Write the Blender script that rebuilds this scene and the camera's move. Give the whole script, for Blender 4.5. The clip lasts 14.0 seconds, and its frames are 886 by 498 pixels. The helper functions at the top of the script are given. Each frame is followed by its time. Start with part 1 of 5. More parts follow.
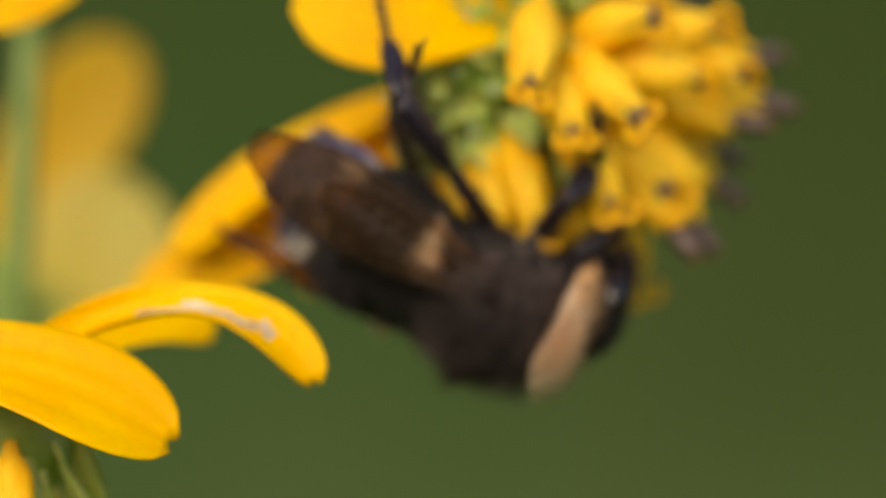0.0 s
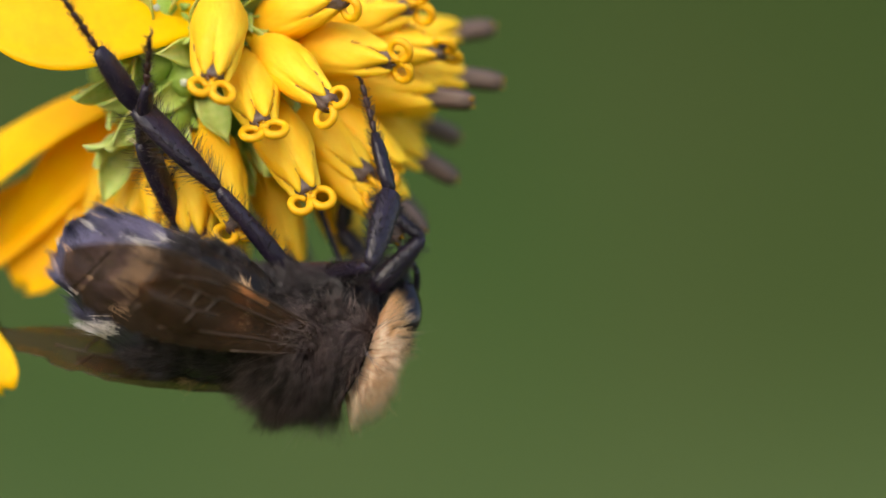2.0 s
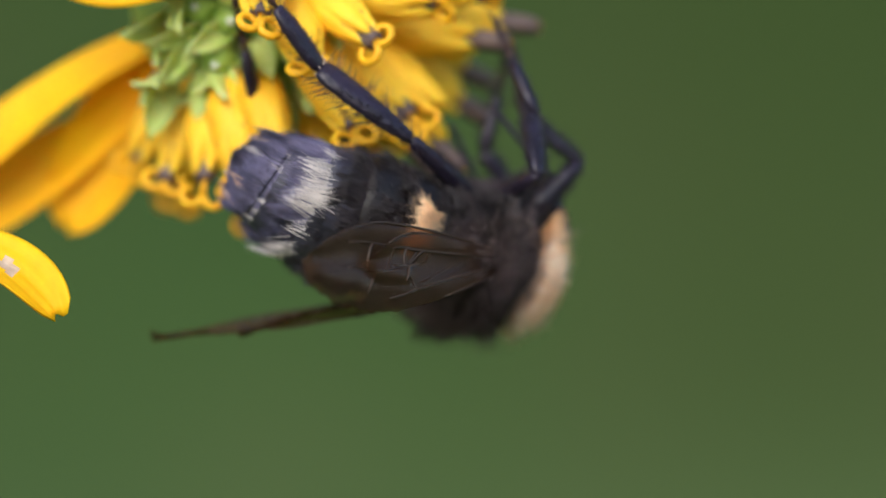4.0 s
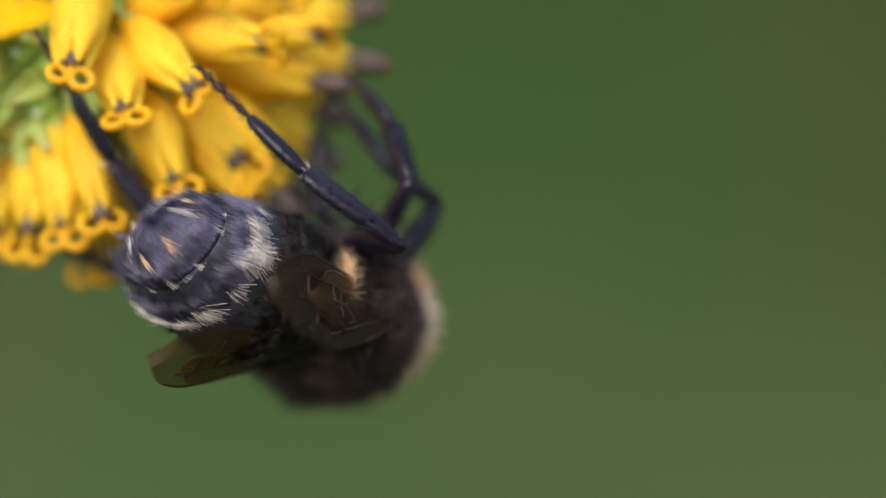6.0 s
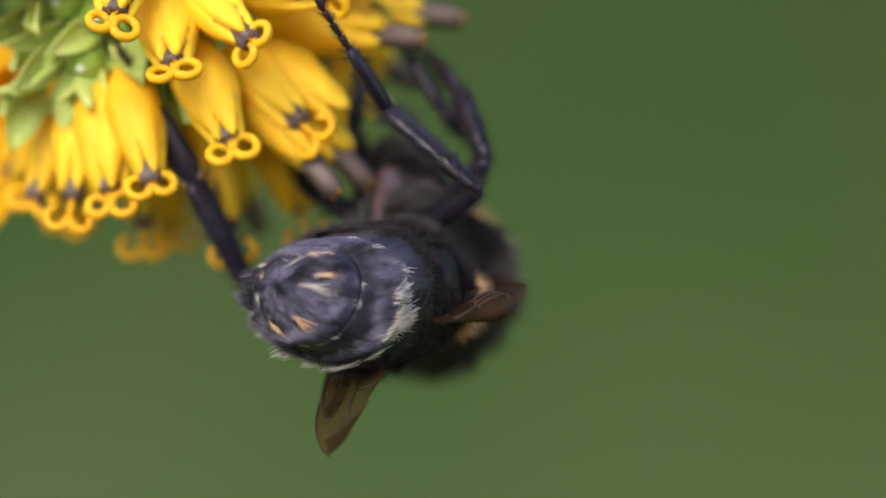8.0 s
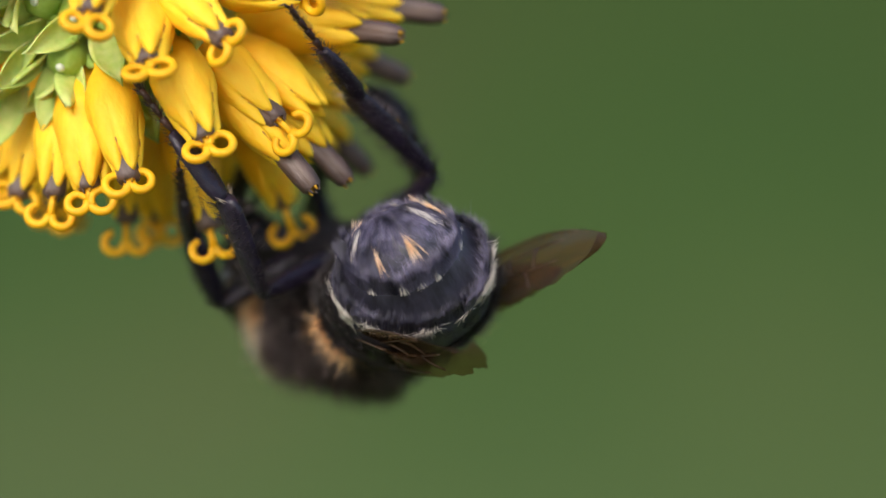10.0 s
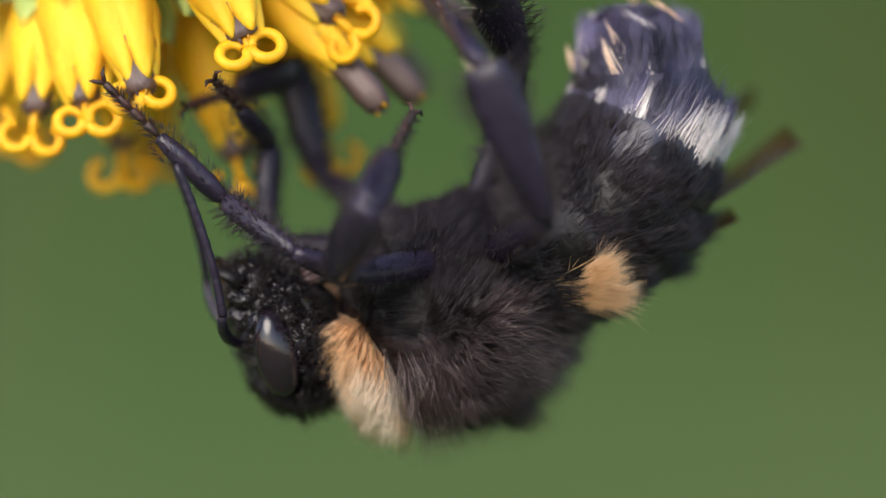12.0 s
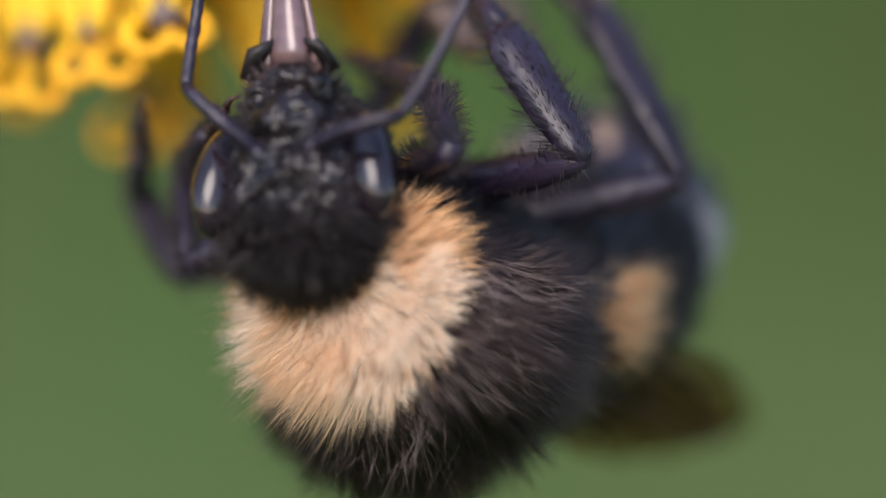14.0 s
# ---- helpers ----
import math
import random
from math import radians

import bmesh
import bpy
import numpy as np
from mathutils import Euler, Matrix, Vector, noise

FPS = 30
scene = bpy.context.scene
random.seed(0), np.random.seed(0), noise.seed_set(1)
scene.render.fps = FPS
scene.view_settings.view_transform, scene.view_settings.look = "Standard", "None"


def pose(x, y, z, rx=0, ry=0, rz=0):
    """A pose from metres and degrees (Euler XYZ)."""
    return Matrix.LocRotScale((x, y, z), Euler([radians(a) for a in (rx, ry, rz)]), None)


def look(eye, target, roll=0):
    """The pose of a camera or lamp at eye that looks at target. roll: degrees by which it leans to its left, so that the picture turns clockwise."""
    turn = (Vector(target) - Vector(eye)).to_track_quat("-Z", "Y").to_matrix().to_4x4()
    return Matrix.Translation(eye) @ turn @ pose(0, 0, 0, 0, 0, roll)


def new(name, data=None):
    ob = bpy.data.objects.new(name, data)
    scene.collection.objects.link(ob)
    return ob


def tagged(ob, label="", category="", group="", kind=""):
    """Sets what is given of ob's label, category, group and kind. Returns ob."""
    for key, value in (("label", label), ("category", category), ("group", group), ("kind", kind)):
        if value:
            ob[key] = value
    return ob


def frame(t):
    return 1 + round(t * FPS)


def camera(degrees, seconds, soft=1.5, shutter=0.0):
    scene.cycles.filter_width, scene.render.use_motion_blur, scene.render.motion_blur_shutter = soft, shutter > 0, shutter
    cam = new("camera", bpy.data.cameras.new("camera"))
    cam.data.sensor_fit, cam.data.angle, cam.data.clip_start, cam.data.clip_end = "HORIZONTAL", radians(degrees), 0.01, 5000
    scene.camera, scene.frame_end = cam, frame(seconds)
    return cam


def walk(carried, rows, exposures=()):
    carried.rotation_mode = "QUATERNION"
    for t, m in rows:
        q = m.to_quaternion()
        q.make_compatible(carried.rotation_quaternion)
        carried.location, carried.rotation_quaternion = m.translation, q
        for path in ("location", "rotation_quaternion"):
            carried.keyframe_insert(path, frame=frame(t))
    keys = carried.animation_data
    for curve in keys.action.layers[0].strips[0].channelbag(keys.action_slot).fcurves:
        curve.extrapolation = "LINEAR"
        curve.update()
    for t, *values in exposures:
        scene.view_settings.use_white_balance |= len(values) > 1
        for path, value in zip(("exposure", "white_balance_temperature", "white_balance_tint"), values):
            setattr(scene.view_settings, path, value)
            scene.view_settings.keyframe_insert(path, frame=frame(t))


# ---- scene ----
cam = camera(12, 14.0, soft=1.5)
cam.data.dof.use_dof = True
cam.data.dof.aperture_fstop = 35.0
walk(cam, [
    (0.0, pose(-0.014426, -0.116052, 1.192364, 91.152, -3.148, -6.564)),
    (0.5, pose(-0.017571, -0.131002, 1.189686, 91.835, -1.612, -7.663)),
    (1.0, pose(-0.016696, -0.128281, 1.190656, 91.398, -1.012, -7.895)),
    (1.5, pose(-0.008004, -0.121929, 1.192650, 90.784, -0.279, -6.521)),
    (2.0, pose(-0.005442, -0.116484, 1.193656, 90.423, 0.275, -5.969)),
    (2.5, pose(-0.006682, -0.114304, 1.191001, 90.896, 0.209, -5.922)),
    (3.0, pose(-0.010144, -0.118169, 1.188570, 91.788, 0.208, -7.347)),
    (3.2, pose(-0.009977, -0.119363, 1.189058, 91.717, 0.244, -7.576)),
    (5.3, pose(-0.002112, -0.114383, 1.193473, 89.736, -0.285, -4.356)),
    (5.5, pose(-0.000637, -0.113933, 1.194602, 89.504, -0.138, -4.120)),
    (6.0, pose(0.002637, -0.113774, 1.195400, 89.382, 0.131, -3.592)),
    (6.5, pose(0.003529, -0.112069, 1.193758, 89.683, 0.374, -2.711)),
    (7.0, pose(0.003977, -0.110007, 1.193957, 89.865, 0.628, -2.186)),
    (7.5, pose(0.005560, -0.106763, 1.194737, 89.840, 0.494, -1.757)),
    (8.0, pose(0.004980, -0.104895, 1.192813, 90.349, 0.231, -1.498)),
    (8.2, pose(0.006621, -0.102938, 1.191448, 91.100, 0.052, -0.945)),
    (10.3, pose(0.008879, -0.107096, 1.193884, 89.867, 0.435, 0.109)),
    (10.5, pose(0.009700, -0.108354, 1.194201, 89.982, 0.244, 0.249)),
    (11.0, pose(0.010476, -0.110996, 1.194883, 89.987, 0.031, 0.026)),
    (11.5, pose(0.001703, -0.095803, 1.192558, 89.917, -0.329, -3.841)),
    (12.0, pose(0.000748, -0.081879, 1.193164, 89.266, -0.231, -4.062)),
    (12.5, pose(0.001024, -0.081847, 1.193932, 89.748, -1.271, -4.443)),
    (13.0, pose(0.001753, -0.076500, 1.195342, 88.781, -1.504, -3.390)),
    (13.5, pose(0.000350, -0.072529, 1.194648, 88.211, 0.024, -3.803)),
    (14.0, pose(0.000248, -0.064409, 1.193617, 88.407, -0.889, -4.196)),
], exposures=((0.0, 0.27, 8690, 10), (0.5, 0.45, 8690, 10), (1.0, 0.43, 8690, 10), (1.5, 0.54, 8360, 10), (2.1, 0.72, 7271, 10), (3.0, 0.77, 6369, 11), (5.4, 0.57, 6814, 10), (6.5, 0.67, 6867, 10), (7.1, 0.79, 7000, 10), (11.0, 0.82, 6900, 12), (12.0, 0.97, 6720, 13), (13.0, 0.97, 6620, 15), (14.0, 0.97, 6560, 17)))
# the lens is focused by hand, following the bee
focus_mark = new("focus_mark")
cam.data.dof.focus_object = focus_mark
walk(focus_mark, [(t, pose(*p)) for t, p in (
    (0.0, (-0.0029, -0.0147, 1.1944)), (0.5, (-0.0009, -0.0060, 1.1937)), (1.0, (0.0002, -0.0061, 1.1937)), (1.5, (0.0051, -0.0069, 1.1942)),
    (2.0, (0.0060, -0.0069, 1.1945)), (2.5, (0.0045, -0.0067, 1.1927)), (3.0, (0.0041, -0.0075, 1.1921)), (3.2, (0.0048, -0.0081, 1.1924)),
    (5.3, (0.0057, -0.0115, 1.1930)), (5.5, (0.0068, -0.0113, 1.1937)), (6.0, (0.0090, -0.0116, 1.1943)), (6.5, (0.0083, -0.0110, 1.1932)),
    (7.0, (0.0078, -0.0101, 1.1937)), (7.5, (0.0085, -0.0093, 1.1945)), (8.0, (0.0075, -0.0082, 1.1934)), (8.2, (0.0082, -0.0078, 1.1933)),
    (10.3, (0.0087, -0.0051, 1.1936)), (10.5, (0.0093, -0.0054, 1.1942)), (11.0, (0.0104, -0.0054, 1.1949)), (11.5, (0.0077, -0.0067, 1.1924)),
    (12.0, (0.0061, -0.0065, 1.1922)), (12.5, (0.0068, -0.0075, 1.1936)), (13.0, (0.0058, -0.0090, 1.1939)), (13.5, (0.0045, -0.0099, 1.1927)),
    (14.0, (0.0044, -0.0089, 1.1921)),
)])
# ---- world and light ----
sky_world = bpy.data.worlds.new("sky")
scene.world = sky_world
sky_world.use_nodes = True
wn = sky_world.node_tree
sky = wn.nodes.new("ShaderNodeTexSky")
sky.sky_type = "NISHITA"
sky.sun_disc = False
sky.sun_elevation = radians(35)
sky.sun_rotation = radians(205)
wn.links.new(sky.outputs[0], wn.nodes["Background"].inputs[0])
wn.nodes["Background"].inputs[1].default_value = 0.15
sun = new("sun", bpy.data.lights.new("sun", "SUN"))
sun.data.energy = 1.5
sun.data.angle = radians(40)
sun.data.color = (1.0, 0.94, 0.84)
sun.matrix_world = look((-0.55, -1.2, 2.13), (0, 0, 1.2))

MM = 0.001
HEAD = Vector((0, 0, 1.2))


# ---- materials ----
def material(name, colour, rough=0.5, second=None, grain=8.0, fine=60.0, mix=0.5, bump=0.15, metal=0.0, sss=0.0,
             coat=0.0, islands=0.0, sheen=0.0, spec=0.5, stretch=(1, 1, 1), sub=(1.0, 0.5, 0.1), thin=0.0):
    """A surface with variation at two scales; grain and fine are counts per millimetre / 10."""
    m = bpy.data.materials.new(name)
    m.use_nodes = True
    nt = m.node_tree
    b = nt.nodes["Principled BSDF"]
    tc = nt.nodes.new("ShaderNodeTexCoord")
    mp = nt.nodes.new("ShaderNodeMapping")
    mp.inputs["Scale"].default_value = stretch
    nt.links.new(tc.outputs["Object"], mp.inputs[0])
    second = second or tuple(c * 0.6 for c in colour)
    big = nt.nodes.new("ShaderNodeTexNoise")
    big.inputs["Scale"].default_value = grain * 100
    big.inputs["Detail"].default_value = 3
    small = nt.nodes.new("ShaderNodeTexNoise")
    small.inputs["Scale"].default_value = fine * 100
    small.inputs["Detail"].default_value = 2
    nt.links.new(mp.outputs[0], big.inputs["Vector"])
    nt.links.new(mp.outputs[0], small.inputs["Vector"])
    add = nt.nodes.new("ShaderNodeMath")
    add.operation = "MULTIPLY_ADD"
    add.inputs[1].default_value = 0.35
    nt.links.new(small.outputs[0], add.inputs[0])
    nt.links.new(big.outputs[0], add.inputs[2])
    ramp = nt.nodes.new("ShaderNodeMapRange")
    ramp.inputs["From Min"].default_value = 0.47
    ramp.inputs["From Max"].default_value = 0.47 + 0.5 * (1.15 - mix)
    nt.links.new(add.outputs[0], ramp.inputs[0])
    mx = nt.nodes.new("ShaderNodeMix")
    mx.data_type = "RGBA"
    mx.inputs["A"].default_value = (*colour, 1)
    mx.inputs["B"].default_value = (*second, 1)
    nt.links.new(ramp.outputs[0], mx.inputs["Factor"])
    out = mx.outputs["Result"]
    if islands:
        geo = nt.nodes.new("ShaderNodeNewGeometry")
        info = nt.nodes.new("ShaderNodeObjectInfo")
        sm = nt.nodes.new("ShaderNodeMath")
        sm.operation = "ADD"
        nt.links.new(geo.outputs["Random Per Island"], sm.inputs[0])
        nt.links.new(info.outputs["Random"], sm.inputs[1])
        mr = nt.nodes.new("ShaderNodeMapRange")
        mr.inputs["From Max"].default_value = 2.0
        mr.inputs["To Min"].default_value = 1 - islands
        mr.inputs["To Max"].default_value = 1 + islands
        nt.links.new(sm.outputs[0], mr.inputs[0])
        hs = nt.nodes.new("ShaderNodeHueSaturation")
        nt.links.new(out, hs.inputs["Color"])
        nt.links.new(mr.outputs[0], hs.inputs["Value"])
        out = hs.outputs[0]
    nt.links.new(out, b.inputs["Base Color"])
    b.inputs["Roughness"].default_value = rough
    b.inputs["Metallic"].default_value = metal
    b.inputs["Specular IOR Level"].default_value = spec
    b.inputs["Coat Weight"].default_value = coat
    b.inputs["Coat Roughness"].default_value = 0.12
    b.inputs["Sheen Weight"].default_value = sheen
    if sss:
        b.inputs["Subsurface Weight"].default_value = sss
        b.inputs["Subsurface Radius"].default_value = sub
        b.inputs["Subsurface Scale"].default_value = 0.0004
    if bump:
        bp = nt.nodes.new("ShaderNodeBump")
        bp.inputs["Strength"].default_value = bump
        bp.inputs["Distance"].default_value = 0.00008 * max(1.0, bump)
        nt.links.new(add.outputs[0], bp.inputs["Height"])
        nt.links.new(bp.outputs[0], b.inputs["Normal"])
    if thin:
        tl = nt.nodes.new("ShaderNodeBsdfTranslucent")
        nt.links.new(out, tl.inputs[0])
        ms = nt.nodes.new("ShaderNodeMixShader")
        ms.inputs[0].default_value = thin
        nt.links.new(b.outputs[0], ms.inputs[1])
        nt.links.new(tl.outputs[0], ms.inputs[2])
        nt.links.new(ms.outputs[0], nt.nodes["Material Output"].inputs[0])
    return m


YELLOW = material("petal_yellow", (0.94, 0.53, 0.003), 0.62, (0.90, 0.43, 0.002), 3, 30, 0.5, 0.45, spec=0.25, sss=0.25, islands=0.06, stretch=(1, 1, 1))
PALE = material("petal_pale", (0.74, 0.60, 0.16), 0.6, (0.68, 0.52, 0.10), 3, 25, 0.5, 0.25, sss=0.25)
FLORET = material("floret_yellow", (0.95, 0.60, 0.045), 0.6, (0.92, 0.49, 0.020), 9, 55, 0.55, 0.9, spec=0.3, sss=0.3, islands=0.10, stretch=(1.2, 1.2, 0.5))
SEAM = material("floret_seam", (0.78, 0.38, 0.010), 0.7, (0.34, 0.14, 0.02), 30, 110, 0.6, 0.6)
LOOP = material("stigma_yellow", (0.92, 0.50, 0.006), 0.6, (0.84, 0.38, 0.004), 10, 80, 0.5, 0.4, sss=0.2)
ANTHER = material("anther_brown", (0.060, 0.036, 0.034), 0.5, (0.13, 0.085, 0.075), 10, 50, 0.5, 0.5, stretch=(4, 4, 0.6))
POLLEN = material("pollen_tip", (0.70, 0.36, 0.01), 0.7, (0.40, 0.20, 0.02), 20, 90, 0.5, 0.6)
WITHERED = material("withered_petal", (0.78, 0.66, 0.52), 0.7, (0.34, 0.16, 0.07), 5, 30, 0.3, 0.5)
GREEN = material("bract_green", (0.13, 0.24, 0.02), 0.5, (0.25, 0.36, 0.08), 4, 40, 0.5, 0.35, sss=0.2, islands=0.15)
# petal yellow for the flower behind, with its shade mixed into the colour
SHADEDYELLOW = material("petal_shaded_yellow", (0.72, 0.46, 0.02), 0.6, (0.66, 0.38, 0.015), 3, 25, 0.5, 0.25, sss=0.2)
CHAFF = material("chaff_pale", (0.60, 0.64, 0.24), 0.65, (0.34, 0.47, 0.09), 5, 40, 0.55, 0.6, sss=0.35, islands=0.22)
BUD = material("bud_green", (0.24, 0.39, 0.06), 0.6, (0.36, 0.50, 0.13), 6, 60, 0.5, 0.5, spec=0.3)
PEARL = material("bud_pearl", (0.72, 0.78, 0.70), 0.3, (0.55, 0.62, 0.5), 20, 90, 0.4, 0.2)
STEM = material("stem_green", (0.28, 0.38, 0.12), 0.55, (0.18, 0.28, 0.06), 4, 40, 0.5, 0.4)
SHELL = material("bee_cuticle", (0.006, 0.005, 0.006), 0.42, (0.014, 0.011, 0.012), 8, 70, 0.4, 0.8, spec=0.3)
PLATE = material("bee_abdomen_plate", (0.008, 0.008, 0.014), 0.40, (0.045, 0.043, 0.070), 16, 60, 0.5, 0.8, spec=0.5, stretch=(0.09, 1.3, 1.3))
LEG = material("bee_leg", (0.010, 0.007, 0.017), 0.36, (0.024, 0.017, 0.036), 14, 90, 0.5, 0.8, spec=0.42, stretch=(0.5, 1, 1))
TARSUS = material("bee_tarsus", (0.06, 0.018, 0.014), 0.5, (0.025, 0.012, 0.012), 10, 80, 0.5, 0.5)
EYE = material("bee_eye", (0.008, 0.006, 0.011), 0.14, (0.018, 0.011, 0.016), 12, 120, 0.3, 0.10, spec=0.55)
BLACKFUR = material("fur_black", (0.016, 0.010, 0.011), 0.38, (0.078, 0.050, 0.053), 6, 40, 0.5, 0, islands=0.75, spec=0.6)
GUARD = material("fur_guard", (0.08, 0.06, 0.06), 0.35, (0.24, 0.185, 0.18), 6, 40, 0.5, 0, islands=0.4, spec=0.6)
SLEEK = material("fur_sleek_black", (0.008, 0.006, 0.008), 0.34, (0.034, 0.025, 0.030), 6, 40, 0.5, 0, islands=0.7, spec=0.5)
FACE = material("bee_face", (0.007, 0.006, 0.009), 0.26, (0.016, 0.012, 0.015), 8, 30, 0.4, 3.0, spec=0.45)
BUFF = material("fur_buff", (0.93, 0.52, 0.26), 0.6, (0.99, 0.81, 0.65), 5, 30, 0.5, 0, islands=0.2)
TAN = material("fur_tan", (0.84, 0.43, 0.17), 0.6, (0.92, 0.62, 0.38), 5, 30, 0.5, 0, islands=0.25)
ORANGE = material("fur_orange", (0.78, 0.44, 0.20), 0.6, (0.92, 0.66, 0.43), 5, 30, 0.5, 0, islands=0.25)
WHITE = material("fur_white", (0.82, 0.76, 0.74), 0.5, (0.62, 0.57, 0.56), 6, 40, 0.5, 0, islands=0.25)
GREYFUR = material("fur_grey", (0.010, 0.010, 0.022), 0.32, (0.16, 0.145, 0.245), 7, 26, 0.5, 0, islands=0.8, stretch=(0.25, 1.3, 1.3))
TONGUE = material("bee_tongue", (0.20, 0.12, 0.12), 0.22, (0.08, 0.045, 0.05), 6, 40, 0.5, 0.2, coat=0.4, stretch=(0.3, 1, 1))
VEIN = material("wing_vein", (0.030, 0.016, 0.010), 0.45, (0.055, 0.03, 0.018), 10, 50, 0.4, 0.2)


def wing_material():
    m = material("wing_membrane", (0.105, 0.066, 0.046), 0.28, (0.055, 0.034, 0.025), 4, 40, 0.5, 0.5, spec=0.5, stretch=(0.5, 2, 1))
    nt = m.node_tree
    b = nt.nodes["Principled BSDF"]
    tr = nt.nodes.new("ShaderNodeBsdfTransparent")
    tr.inputs[0].default_value = (0.84, 0.70, 0.57, 1)
    mixer = nt.nodes.new("ShaderNodeMixShader")
    mixer.inputs[0].default_value = 0.30
    nt.links.new(tr.outputs[0], mixer.inputs[1])
    nt.links.new(b.outputs[0], mixer.inputs[2])
    nt.links.new(mixer.outputs[0], nt.nodes["Material Output"].inputs[0])
    return m


WING = wing_material()


def meadow_material(name, colours, scale, bright=1.0, rough=0.9):
    """Soft blotches of several greens and olive browns."""
    m = bpy.data.materials.new(name)
    m.use_nodes = True
    nt = m.node_tree
    b = nt.nodes["Principled BSDF"]
    b.inputs["Roughness"].default_value = rough
    b.inputs["Specular IOR Level"].default_value = 0.1
    tc = nt.nodes.new("ShaderNodeTexCoord")
    nz = nt.nodes.new("ShaderNodeTexNoise")
    nz.inputs["Scale"].default_value = scale
    nz.inputs["Detail"].default_value = 1.0
    nz.inputs["Roughness"].default_value = 0.35
    nt.links.new(tc.outputs["Object"], nz.inputs["Vector"])
    cr = nt.nodes.new("ShaderNodeValToRGB")
    cr.color_ramp.interpolation = "EASE"
    els = cr.color_ramp.elements
    while len(els) < len(colours):
        els.new(0.5)
    for i, c in enumerate(colours):
        els[i].position = 0.34 + 0.32 * i / (len(colours) - 1)
        els[i].color = (*[v * bright for v in c], 1)
    nt.links.new(nz.outputs[0], cr.inputs[0])
    nt.links.new(cr.outputs[0], b.inputs["Base Color"])
    return m


def foliage_bank():
    """Far greenery: brighter green low down, darker towards the top, darker olive towards the right."""
    m = meadow_material("foliage_bank", [(0.038, 0.080, 0.024), (0.046, 0.087, 0.027), (0.055, 0.089, 0.031), (0.067, 0.088, 0.035)], 1.8)
    nt = m.node_tree
    b = nt.nodes["Principled BSDF"]
    base = b.inputs["Base Color"].links[0].from_socket
    tc = nt.nodes.new("ShaderNodeTexCoord")
    sep = nt.nodes.new("ShaderNodeSeparateXYZ")
    nt.links.new(tc.outputs["Object"], sep.inputs[0])

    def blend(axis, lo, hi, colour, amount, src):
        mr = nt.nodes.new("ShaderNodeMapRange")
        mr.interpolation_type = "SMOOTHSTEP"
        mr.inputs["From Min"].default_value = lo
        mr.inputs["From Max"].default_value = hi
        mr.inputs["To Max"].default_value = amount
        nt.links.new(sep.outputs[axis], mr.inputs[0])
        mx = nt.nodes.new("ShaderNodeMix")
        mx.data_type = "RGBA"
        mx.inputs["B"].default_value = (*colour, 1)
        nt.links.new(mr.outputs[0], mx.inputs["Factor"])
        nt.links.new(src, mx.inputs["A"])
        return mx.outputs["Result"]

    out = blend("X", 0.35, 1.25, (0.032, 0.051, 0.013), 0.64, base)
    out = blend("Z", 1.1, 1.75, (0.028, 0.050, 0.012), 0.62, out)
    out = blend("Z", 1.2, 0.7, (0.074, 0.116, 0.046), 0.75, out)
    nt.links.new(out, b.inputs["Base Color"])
    return m


# ---- mesh helpers (all sizes in millimetres) ----
def mesh_of(name, verts, faces, mat, smooth=True):
    me = bpy.data.meshes.new(name)
    me.from_pydata([tuple(float(c) * MM for c in v) for v in verts], [], [tuple(int(i) for i in f) for f in faces])
    for m in (mat if isinstance(mat, (list, tuple)) else [mat]):
        me.materials.append(m)
    if smooth:
        me.shade_smooth()
    me.update()
    return me


def part(name, me, parent=None, label="", m=None):
    ob = new(name, me)
    if parent:
        ob.parent = parent
    if m is not None:
        ob.matrix_basis = m
    if label:
        tagged(ob, label)
    return ob


